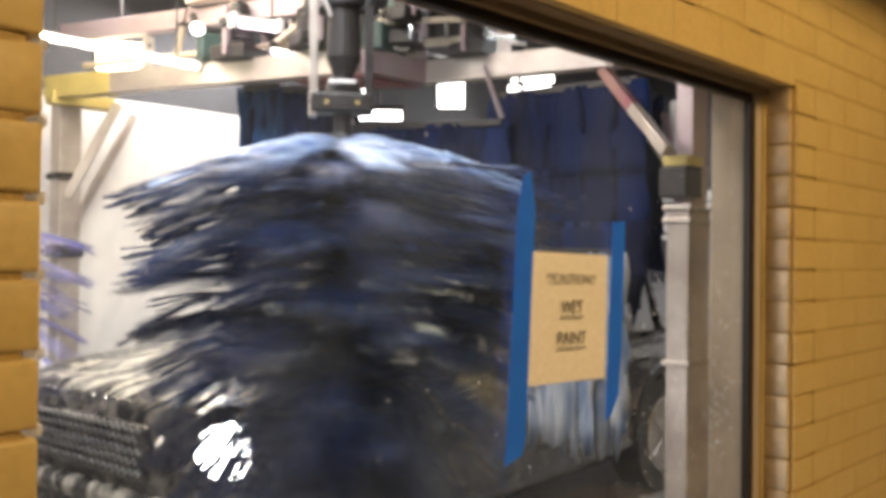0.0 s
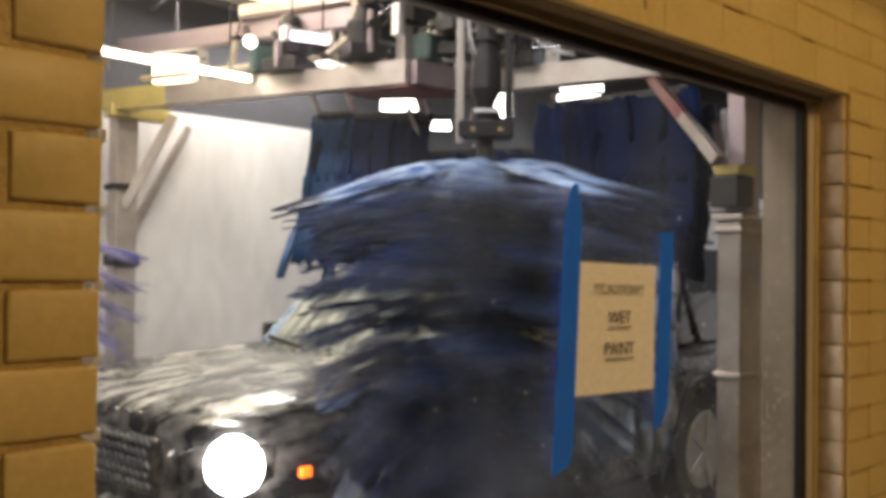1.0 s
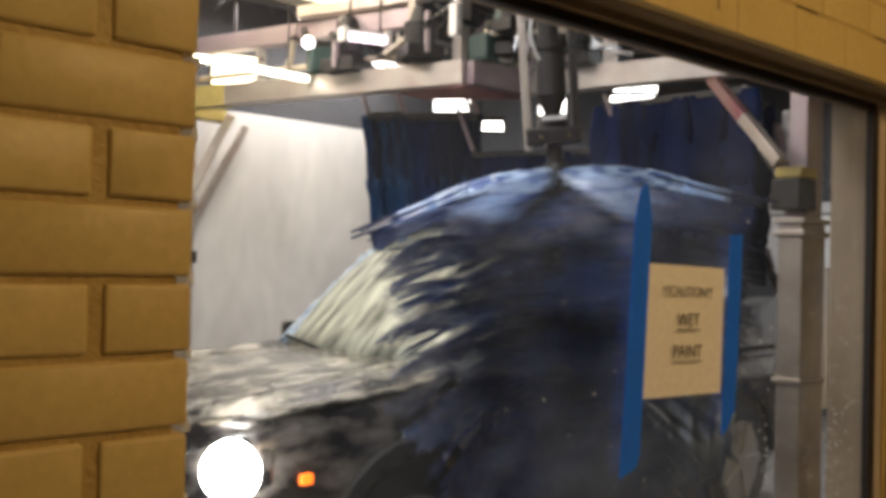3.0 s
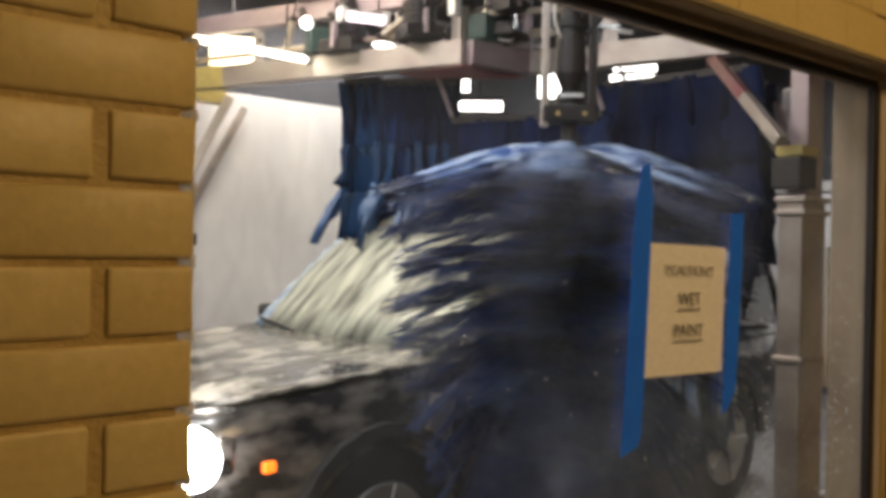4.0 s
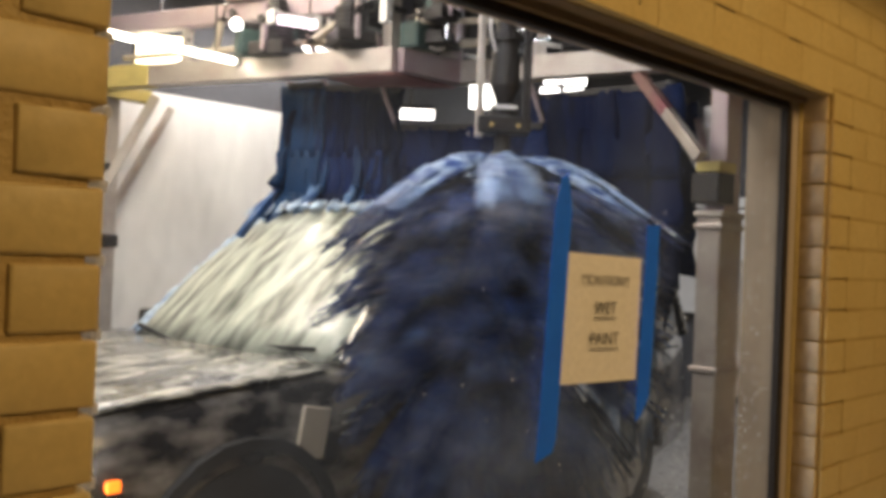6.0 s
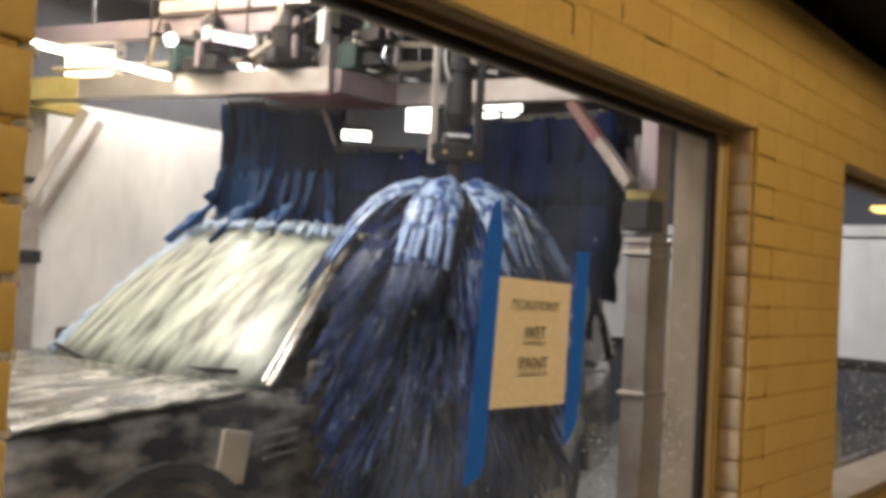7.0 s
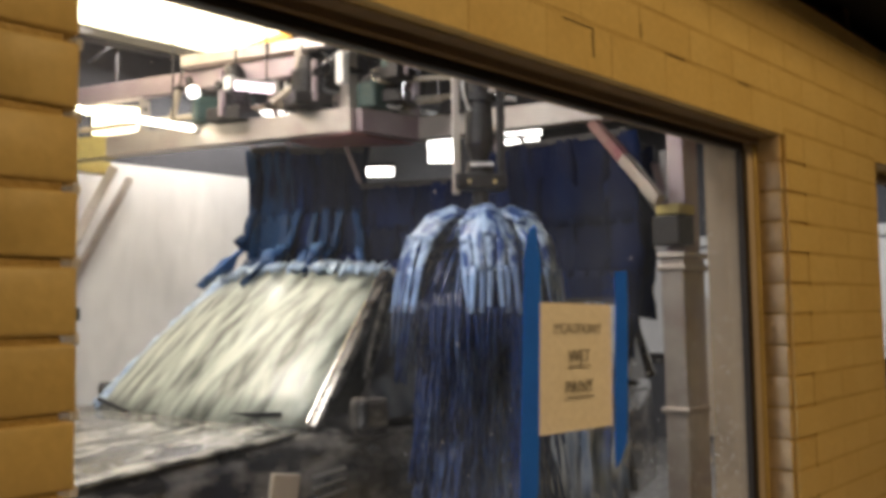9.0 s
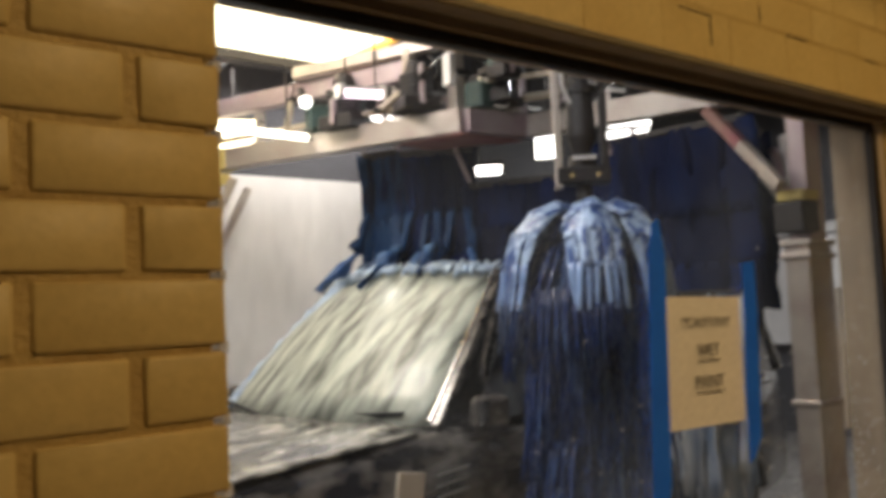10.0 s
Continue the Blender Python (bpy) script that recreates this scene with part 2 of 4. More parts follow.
def add_box(bm, a, b, m=None, bevel=0.0):
    v = [bm.verts.new((x, y, z)) for x in (a[0], b[0]) for y in (a[1], b[1]) for z in (a[2], b[2])]
    faces = [bm.faces.new([v[i] for i in q]) for q in ((0, 1, 3, 2), (4, 6, 7, 5), (0, 4, 5, 1), (2, 3, 7, 6), (0, 2, 6, 4), (1, 5, 7, 3))]
    if bevel:
        edges = list({e for f in faces for e in f.edges})
        made = bmesh.ops.bevel(bm, geom=edges, offset=bevel, segments=2, affect="EDGES", profile=0.5)
        v = list({w for f in made["faces"] for w in f.verts} | {w for w in v if w.is_valid})
    if m is not None:
        bmesh.ops.transform(bm, matrix=m, verts=v)
    return bm


def box(a, b, bevel=0.0, m=None):
    return add_box(bmesh.new(), a, b, m, bevel)


def add_bar(bm, p, q, w, h, bevel=0.004):
    """A rectangular bar from p to q, w wide (level), h high."""
    p, q = Vector(p), Vector(q)
    d = q - p
    m = Matrix.Translation(p) @ d.to_track_quat("X", "Z").to_matrix().to_4x4()
    return add_box(bm, (0, -w / 2, -h / 2), (d.length, w / 2, h / 2), m, bevel)


def bar(p, q, w, h, bevel=0.004):
    return add_bar(bmesh.new(), p, q, w, h, bevel)


def add_rod(bm, p, q, r, r2=None, sides=14):
    p, q = Vector(p), Vector(q)
    d = q - p
    m = Matrix.Translation((p + q) / 2) @ d.to_track_quat("Z", "Y").to_matrix().to_4x4()
    bmesh.ops.create_cone(bm, cap_ends=True, segments=sides, radius1=r, radius2=r if r2 is None else r2, depth=d.length, matrix=m)
    return bm


def rod(p, q, r, r2=None, sides=14):
    return add_rod(bmesh.new(), p, q, r, r2, sides)


def tube(name, points, r, material, parent=None, label=""):
    """A hose along points."""
    cu = bpy.data.curves.new(name, "CURVE")
    cu.dimensions, cu.bevel_depth, cu.bevel_resolution, cu.resolution_u = "3D", r, 3, 8
    sp = cu.splines.new("NURBS")
    sp.points.add(len(points) - 1)
    for pt, c in zip(sp.points, points):
        pt.co = (*c, 1)
    sp.use_endpoint_u, sp.order_u = True, 3
    tmp = bpy.data.objects.new(name, cu)
    me = bpy.data.meshes.new_from_object(tmp)
    me.materials.clear()
    me.materials.append(material)
    for f in me.polygons:
        f.use_smooth = True
    ob = new(name, me)
    if parent:
        ob.parent = parent
    if label:
        ob["label"] = label
    return ob


def grid(rows, thick=0.0):
    """A sheet through rows of points."""
    bm = bmesh.new()
    vs = [[bm.verts.new(p) for p in r] for r in rows]
    for a, b in zip(vs, vs[1:]):
        for i in range(len(a) - 1):
            bm.faces.new((a[i], a[i + 1], b[i + 1], b[i]))
    if thick:
        bmesh.ops.recalc_face_normals(bm, faces=bm.faces)
        bmesh.ops.solidify(bm, geom=list(bm.faces), thickness=thick)
    return bm


def lerp(a, b, t):
    return a + (b - a) * t


# ---- the front wall: a backing wall with two openings ----
WIN_R, SOFFIT, HEAD, SILL, GLASS, TOP = 2.22, 2.153, 2.134, 0.86, 0.10, 2.62
W2 = 3.08
PITCH, LONG, JOINT = 0.095, 0.25, 0.010


def front_wall():
    wall = thing("wall_front", "cream-painted brick front wall with two windows", "wall", kind="structure")
    bm = bmesh.new()
    q, d, j = 0.0008, 0.006, 0.012
    part("mortar", box((-2.6, d, 0), (-0.02, 0.2, TOP)), M["mortar"], wall, "brown mortar in wide joints")
    for a, b in (((WIN_R + j, d, 0), (WIN_R + 0.17, 0.2, SOFFIT + q)), ((WIN_R + 0.17, q, 0), (W2 - q, 0.2, SOFFIT + q)), ((WIN_R + q, q, SOFFIT + q), (W2 - q, 0.2, TOP)), ((-0.02, q, SOFFIT + q), (WIN_R + q, 0.2, TOP)),
                 ((-0.02, q, 0), (WIN_R + q, 0.2, SILL - q)), ((W2 - q, q, SOFFIT + 0.012), (7.5, 0.2, TOP)), ((W2 - q, q, 0), (7.5, 0.2, 0.88)), ((5.4, q, 0.88), (7.5, 0.2, SOFFIT + 0.012))):
        add_box(bm, a, b)
    part("mortar", bm, M["mortar_painted"], wall, "painted-over mortar")
    return wall


wall = front_wall()
CRACKS = (((1.173, 2.188), (1.176, 2.252)), ((1.06, 2.253), (1.176, 2.2555)), ((1.383, 2.278), (1.3855, 2.315)), ((1.50, 2.263), (1.60, 2.2655)), ((1.915, 2.262), (1.985, 2.2645)))
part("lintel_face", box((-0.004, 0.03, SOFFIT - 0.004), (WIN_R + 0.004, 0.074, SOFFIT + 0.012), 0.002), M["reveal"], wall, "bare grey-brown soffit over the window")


def window_frame():
    w = thing("window_1", "large fixed window with painted frame, wet glass", "window", kind="structure")
    f = 0.024
    x0, x1, z0, z1 = 0.004, WIN_R - 0.004, SILL, HEAD - 0.006
    y0, y1 = GLASS - 0.012, GLASS + 0.05
    bm = bmesh.new()
    add_box(bm, (x1 - 0.018, y0 - 0.004, z0), (x1, y0 + 0.02, z1), None, 0.003)
    part("jamb_frame", bm, M["frame_paint"], w, "yellow-painted side frame")
    part("jamb_trim", box((x1 - 0.070, y0 + 0.002, z0), (x1 - 0.019, y0 + 0.02, z1), 0.002), M["alu"], w, "dull aluminium glazing strip")
    part("gasket", box((x1 - 0.106, y0 - 0.002, z0), (x1 - 0.071, y0 + 0.02, z1 - f), 0.002), M["gasket"], w, "black rubber gasket")
    part("gasket", box((0.03, y0 - 0.002, z1 - f), (x1 - 0.086, y0 + 0.02, z1 - f + 0.012), 0.002), M["gasket"], w, "black rubber gasket")
    part("head_trim", box((0.03, y0, z1 - f + 0.0125), (x1 - 0.086, y0 + 0.03, z1 - 0.001), 0.002), M["gasket"], w)
    part("head_frame", box((0.03, y0 - 0.016, z1 - 0.0), (x1 - 0.056, y0 + 0.03, z1 + 0.0055), 0.002), M["reveal"], w)
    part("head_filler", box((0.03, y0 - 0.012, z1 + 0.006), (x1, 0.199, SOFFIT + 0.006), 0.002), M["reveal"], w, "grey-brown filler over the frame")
    part("jamb_frame", box((x0, y0, z0), (x0 + 0.026, y1, z1), 0.003), M["frame_paint"], w)
    part("window_sill", box((x0, 0.0, SILL - 0.03), (x1, 0.2, SILL), 0.004), M["reveal"], w)
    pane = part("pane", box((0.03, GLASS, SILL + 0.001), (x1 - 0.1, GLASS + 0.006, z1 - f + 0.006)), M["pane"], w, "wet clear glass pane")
    pane.visible_shadow = False
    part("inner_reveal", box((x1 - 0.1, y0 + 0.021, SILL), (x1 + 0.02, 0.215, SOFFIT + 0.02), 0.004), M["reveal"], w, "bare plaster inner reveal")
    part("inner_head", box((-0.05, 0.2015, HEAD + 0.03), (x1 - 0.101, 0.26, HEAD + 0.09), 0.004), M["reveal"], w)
    return w


window_frame()


def second_window():
    w = thing("window_2", "second fixed window along the wall, lit inside", "window", kind="structure")
    z1 = SOFFIT + 0.01
    part("window_frame", box((W2, 0.085, 0.88), (W2 + 0.03, 0.14, z1), 0.003), M["frame_paint"], w)
    part("head_frame", box((W2, 0.085, z1 - 0.03), (5.4, 0.14, z1 - 0.001), 0.003), M["reveal"], w)
    part("window_sill", box((W2 + 0.002, -0.03, 0.85), (5.398, 0.2, 0.885), 0.005), M["reveal"], w, "pale sloping sill")
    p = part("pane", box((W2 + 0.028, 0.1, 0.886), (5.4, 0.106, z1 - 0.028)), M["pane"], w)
    p.visible_shadow = False
    return w


second_window()


# ---- floor, tunnel shell, yard ----
def slab(name, a, b, material, label, category, bevel=0.0):
    return tagged(part(name, box(a, b, bevel), material), label, category, kind="structure")


slab("ground", (-60, -60, -0.1), (60, 0.0, 0.0), M["asphalt"], "dark asphalt yard at night", "ground")
# Unseen pale ground strip, added to bounce lamp light onto the soffit.
tagged(part("pavement", box((-12, -2.6, 0.0), (12, 0.0, 0.02), 0.004), mat("pale_concrete", (0.52, 0.48, 0.42), 0.8, grain=30, blotch=2, amount=0.4, bump=0.2)), "unseen pale strip along the wall, added to bounce light up", "pavement", kind="structure")
slab("floor", (-4, 0.2, -0.1), (14, 5.3, 0.0), M["concrete"], "wet grey concrete tunnel floor", "floor")
slab("wall_back", (-4, 5.0, 0.0), (14, 5.2, 4.2), M["dark_wall"], "dark block back wall of the wash tunnel", "wall")
slab("wall_left_end", (-4.2, 0.2, 0.0), (-4, 5.2, 4.2), M["dark_wall"], "dark end wall of the wash tunnel", "wall")
slab("wall_right_end", (9.6, 0.2, 0.0), (9.8, 5.2, 4.2), M["dark_wall"], "dark far end wall of the wash tunnel", "wall")
slab("ceiling", (-4, 0.2, 4.2), (14, 5.2, 4.3), M["dark_wall"], "dark tunnel ceiling", "ceiling")
slab("wall_front_upper", (-4, 0.202, TOP), (14, 0.36, 4.2), M["dark_wall"], "inner wall above the windows", "wall")
# Near-black slab stands for the dark above the wall; height set to shade it.
slab("eave", (-6, -0.46, TOP + 0.14), (12, 0.36, TOP + 1.5), M["night"], "assumed near-black eave, set low to shade the wall top", "eave")
for x in (1.0, 3.0, 5.0):
    tagged(part("eave_post", box((x, 0.06, TOP + 0.012), (x + 0.06, 0.15, TOP + 0.139), 0.004), M["wood"]), "brown post between wall top and eave", "post", group="eave posts", kind="structure")
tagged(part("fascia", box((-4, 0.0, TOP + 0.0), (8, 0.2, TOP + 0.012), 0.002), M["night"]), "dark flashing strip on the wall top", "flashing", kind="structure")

# white plastic sheets on the far wall
def wall_sheets():
    t = thing("wall_cladding", "white plastic wall sheets, water-stained", "cladding", kind="structure")
    part("panel", box((0.2, 4.96, 0.25), (4.0, 4.996, 2.72), 0.004), M["white_wall"], t)
    part("panel", box((9.55, 0.4, 1.05), (9.596, 4.9, 2.32), 0.004), M["white_wall"], t)
    part("cap_rail", box((9.50, 0.4, 2.34), (9.594, 4.9, 2.46), 0.006), M["plastic_white"], t, "white rail over the sheets")
    part("skirting", box((9.54, 0.4, 0.98), (9.594, 4.9, 1.03), 0.006), M["dark_steel"], t)


wall_sheets()


# ---- gantry over the car ----
def gantry():
    g = thing("wash_gantry", "galvanised steel wash gantry with stained beams, bolted on posts", "gantry")
    A, C, D, E2, F = (1.93, 4.62, 2.665), (2.70, 2.53, 2.665), (3.14, 2.50, 2.665), (3.44, 1.50, 2.665), (3.58, 1.02, 2.665)
    part("cross_beam", bar(A, C, 0.10, 0.13), M["steel"], g, "grey galvanised cross beam")
    part("link_beam", bar(C, D, 0.12, 0.128), M["pink_steel"], g, "pinkish stained link beam")
    part("cross_beam", bar(D, F, 0.10, 0.126), M["steel"], g)
    part("cross_beam", bar((2.02, 4.62, 3.02), (2.62, 2.9, 3.02), 0.08, 0.11), M["pink_steel"], g, "pinkish upper beam")
    part("gusset_plate", grid([[(2.56, 2.93, 2.594), (2.66, 2.50, 2.594)], [(2.80, 2.96, 2.594), (3.14, 2.52, 2.594)]], 0.008), M["red_steel"], g, "rusty pink underside plate at the corner")
    part("end_sleeve", bar(Vector(A), Vector(A).lerp(Vector(C), 0.24), 0.106, 0.136), M["yellow_steel"], g, "yellow-painted end of the cross beam")
    part("end_plate", box((1.90, 4.50, 2.56), (2.30, 4.62, 2.64), 0.004), M["yellow_steel"], g, "yellow painted end plate")
    # far post with its two knee braces
    part("post", box((1.98, 4.58, 0), (2.12, 4.72, 2.60), 0.006), M["steel"], g, "tall grey square post")
    part("post_clamp", box((1.96, 4.56, 1.60), (2.135, 4.735, 1.68), 0.006), M["dark_steel"], g)
    part("post_clamp", box((1.96, 4.56, 2.10), (2.135, 4.735, 2.14), 0.006), M["dark_steel"], g)
    part("knee_brace", bar((2.30, 4.45, 2.60), (2.04, 4.60, 1.98), 0.06, 0.06), M["steel"], g)
    part("knee_brace", bar((2.62, 4.85, 2.60), (2.20, 4.92, 1.78), 0.055, 0.05), M["steel"], g)
    # near post, fat and boxed, with collars
    part("post", box((3.40, 0.98, 0), (3.62, 1.10, 1.86), 0.008), M["steel"], g, "boxed grey near post")
    part("post", box((3.45, 0.99, 1.86), (3.60, 1.08, 2.60), 0.006), M["pink_steel"], g)
    for z in (1.80, 1.86, 1.12):
        part("collar", box((3.385, 0.965, z), (3.635, 1.115, z + 0.028), 0.006), M["steel"], g)
    # Added white strip, standing in for the bright wall beyond the post.
    part("light_strip", box((3.60, 0.955, 1.0), (3.63, 0.978, 1.66), 0.004), M["plastic_white"], g, "white strip in place of the bright wall past the post")
    part("knee_brace", bar((3.44, 1.50, 2.61), (3.362, 1.265, 2.37), 0.05, 0.055), M["red_steel"], g, "red upper length of the knee brace")
    part("knee_brace", bar((3.362, 1.265, 2.37), (3.284, 1.03, 2.13), 0.05, 0.055), M["steel"], g, "worn pale lower length of the knee brace")
    part("bracket", box((3.36, 0.97, 2.07), (3.52, 1.10, 2.12), 0.008), M["yellow_steel"], g, "orange-yellow bracket")
    part("bracket", box((3.34, 0.965, 1.92), (3.50, 1.11, 2.065), 0.01), M["dark_steel"], g)
    part("junction_box", box((2.54, 2.44, 2.83), (2.59, 2.50, 3.0), 0.006), M["plastic_white"], g, "white junction box")
    part("box_arm", box((2.585, 2.455, 2.90), (2.70, 2.485, 2.93), 0.004), M["dark_steel"], g)
    # uprights above the link beam
    for i, (x, y, h, w) in enumerate(((2.72, 2.60, 0.42, 0.07), (2.60, 2.86, 0.40, 0.06), (3.08, 2.48, 0.34, 0.08), (2.42, 3.3, 0.34, 0.05))):
        part("upright", box((x - w / 2, y - w / 2, 2.73), (x + w / 2, y + w / 2, 2.73 + h), 0.005), M["steel" if i != 2 else "pink_steel"], g)
    part("top_rail", bar((2.30, 3.6, 3.12), (2.75, 2.52, 3.14), 0.07, 0.07), M["steel"], g, "dull upper rail")
    part("top_rail", bar((2.75, 2.52, 3.14), (3.5, 2.4, 3.10), 0.06, 0.06), M["steel"], g)
    part("spray_pipe", rod((2.05, 4.4, 2.80), (2.66, 2.66, 2.80), 0.018), M["alu"], g, "thin spray pipe")
    part("spray_pipe", rod((2.78, 2.44, 2.88), (3.5, 1.3, 2.86), 0.016), M["alu"], g)
    for i in range(6):
        x, y = lerp(2.85, 3.4, i / 5), lerp(2.32, 1.45, i / 5)
        part("nozzle", rod((x, y, 2.86), (x, y, 2.78), 0.014, 0.008, 8), M["chrome"], g)
    return g


gantry()


def motor(at, r, length, turn, label):
    m = thing("hydraulic_motor", label, "motor", at @ pose(0, 0, 0, 0, 0, turn), group="motors on the gantry")
    h = length / 2
    body = rod((0, 0, -h * 0.6), (0, 0, h * 0.5), r * 0.82, None, 16)
    for k in range(5):
        z = lerp(-h * 0.5, h * 0.4, k / 4)
        add_rod(body, (0, 0, z - 0.008), (0, 0, z + 0.008), r * 0.95, None, 16)
    part("housing", body, M["dark_steel"], m, "greasy ribbed housing")
    part("flange", box((-r * 1.1, -r * 1.1, -h - 0.02), (r * 1.1, r * 1.1, -h * 0.6), 0.008), M["dark_steel"], m)
    part("end_cap", rod((0, 0, h * 0.5), (0, 0, h + 0.02), r * 0.7, r * 0.45, 16), M["dark_steel"], m)
    part("port_block", box((r * 0.6, -0.035, -0.06), (r * 1.5, 0.035, 0.03), 0.006), M["green_steel"], m)
    part("valve", rod((-r * 1.5, 0, h * 0.2), (-r * 0.6, 0, h * 0.1), 0.024, 0.018, 10), M["dark_steel"], m)
    part("bracket", box((-r * 1.3, -0.012, -h), (-r * 0.9, 0.012, h * 0.8), 0.003), M["pink_steel"], m, "stained steel bracket")
    for y in (-0.02, 0.02):
        part("fitting", rod((r * 1.05, y, 0.02), (r * 1.05, y, 0.075), 0.010, 0.008, 8), M["chrome"], m)
    return m


motor(pose(2.41, 3.24, 2.88), 0.105, 0.29, 20, "greasy dark hydraulic motor on the beam")
motor(pose(2.58, 2.78, 2.90), 0.10, 0.25, 70, "dark hydraulic motor beside an upright")
motor(pose(2.92, 2.46, 2.91), 0.105, 0.25, 110, "dark hydraulic motor over the link beam")
motor(pose(3.22, 2.18, 2.88), 0.095, 0.28, 10, "dark hydraulic motor near the brush arm")


def gearbox(at, label):
    b = thing("gearbox", label, "gearbox", at)
    part("case", box((-0.09, -0.07, 0), (0.09, 0.07, 0.15), 0.02), M["green_steel"], b)
    part("cover", box((-0.06, -0.05, 0.15), (0.06, 0.05, 0.19), 0.012), M["dark_steel"], b)
    for x in (-0.07, 0.07):
        for y in (-0.05, 0.05):
            part("bolt", rod((x, y, 0.145), (x, y, 0.16), 0.009, None, 6), M["chrome"], b)
    return b


gearbox(pose(2.36, 3.42, 2.735, 0, 0, -20), "green gearbox bolted on the cross beam")
gearbox(pose(2.83, 2.50, 2.735, 0, 0, 5), "green gearbox bolted on the link beam")

motor(pose(3.34, 1.82, 2.86), 0.07, 0.2, 40, "dark hydraulic motor above the second beam")
motor(pose(2.80, 2.30, 3.0), 0.06, 0.24, 90, "small dark hydraulic motor under the upper rail")


def air_cylinder(p, q, r, label):
    c = thing("air_cylinder", label, "cylinder", group="air cylinders on the gantry")
    p, q = Vector(p), Vector(q)
    m = p.lerp(q, 0.6)
    part("barrel", rod(p, m, r), M["alu"], c)
    part("piston_rod", rod(m, q, r * 0.4), M["chrome"], c)
    for e in (p, m):
        part("end_block", box((-r * 1.2, -r * 1.2, -r * 0.6), (r * 1.2, r * 1.2, r * 0.6), 0.004, Matrix.Translation(e)), M["dark_steel"], c)
    return c


air_cylinder((2.50, 3.02, 2.80), (2.68, 2.58, 3.08), 0.022, "pale air cylinder slanting beside the upright")
air_cylinder((3.02, 2.40, 2.80), (3.30, 1.96, 2.82), 0.024, "pale air cylinder along the beam")
air_cylinder((2.28, 3.70, 2.78), (2.30, 3.60, 3.10), 0.02, "small upright air cylinder")
for x, y, h in ((2.56, 2.96, 0.2), (2.88, 2.50, 0.26), (3.02, 2.47, 0.18), (3.28, 2.02, 0.2), (2.20, 3.88, 0.2)):
    b = thing("clamp_bracket", "small bolted steel bracket on the beam", "bracket", pose(x, y, 2.73, 0, 0, x * 90), group="brackets on the gantry")
    part("plate", box((-0.04, -0.008, 0), (0.04, 0.008, h), 0.003), M["steel"], b)
    part("foot", box((-0.04, -0.04, 0), (0.04, 0.04, 0.01), 0.002), M["steel"], b)
    part("bolt", rod((0, -0.015, h * 0.7), (0, 0.015, h * 0.7), 0.012, None, 6), M["dark_steel"], b)

hoses = thing("hydraulic_hoses", "black and white hydraulic hoses looped over the gantry", "hose")
tube("hose", [(2.0, 4.4, 3.3), (2.15, 3.9, 3.62), (2.4, 3.4, 3.5), (2.62, 2.9, 3.22), (2.72, 2.62, 2.95), (2.66, 2.80, 2.92)], 0.014, M["rubber"], hoses)
tube("hose", [(2.1, 4.4, 3.25), (2.3, 3.8, 3.5), (2.55, 3.2, 3.4), (2.8, 2.7, 3.15), (2.95, 2.46, 2.95)], 0.012, M["rubber"], hoses)
tube("hose", [(2.95, 2.46, 2.96), (3.05, 2.35, 3.1), (3.2, 2.25, 3.05), (3.25, 2.18, 2.9)], 0.013, M["rubber"], hoses)
tube("hose", [(3.25, 2.18, 2.9), (3.3, 1.9, 2.72), (3.35, 1.7, 2.85), (3.42, 1.5, 2.9)], 0.013, M["plastic_white"], hoses, "white hose")
tube("hose", [(2.75, 2.6, 2.86), (2.85, 2.4, 2.72), (2.98, 2.42, 2.78), (3.05, 2.48, 2.9)], 0.011, M["plastic_white"], hoses, "white hose")
tube("hose", [(3.55, 1.2, 2.35), (3.72, 1.25, 2.2), (3.74, 1.2, 2.0), (3.62, 1.2, 1.8)], 0.02, M["pink_steel"], hoses, "pink hose")
tube("hose", [(3.50, 1.35, 2.55), (3.62, 1.42, 2.38), (3.66, 1.30, 2.2), (3.6, 1.2, 2.1)], 0.02, M["plastic_white"], hoses, "white corrugated hose")

sign = thing("control_box", "pale control box with coloured labels on the post", "box", pose(3.66, 1.12, 2.18))
part("case", box((0, 0, 0), (0.16, 0.12, 0.26), 0.012), M["plastic_white"], sign)
part("label_plate", box((0.02, -0.006, 0.05), (0.07, 0.0, 0.22), 0.001), M["red_steel"], sign, "reddish label plate")
part("label_plate", box((0.09, -0.006, 0.05), (0.14, 0.0, 0.22), 0.001), M["green_steel"], sign, "blue-green label plate")

wall_box = thing("electrical_cabinet", "grey electrical cabinet beside the post", "cabinet", pose(4.1, 0.45, 0))
part("body", box((0, 0, 0), (0.5, 0.35, 1.05), 0.012), M["steel"], wall_box)
part("door", box((0.02, -0.02, 0.06), (0.48, -0.002, 1.0), 0.006), M["steel"], wall_box)
part("handle", box((0.05, -0.04, 0.55), (0.08, -0.02, 0.68), 0.005), M["dark_steel"], wall_box)


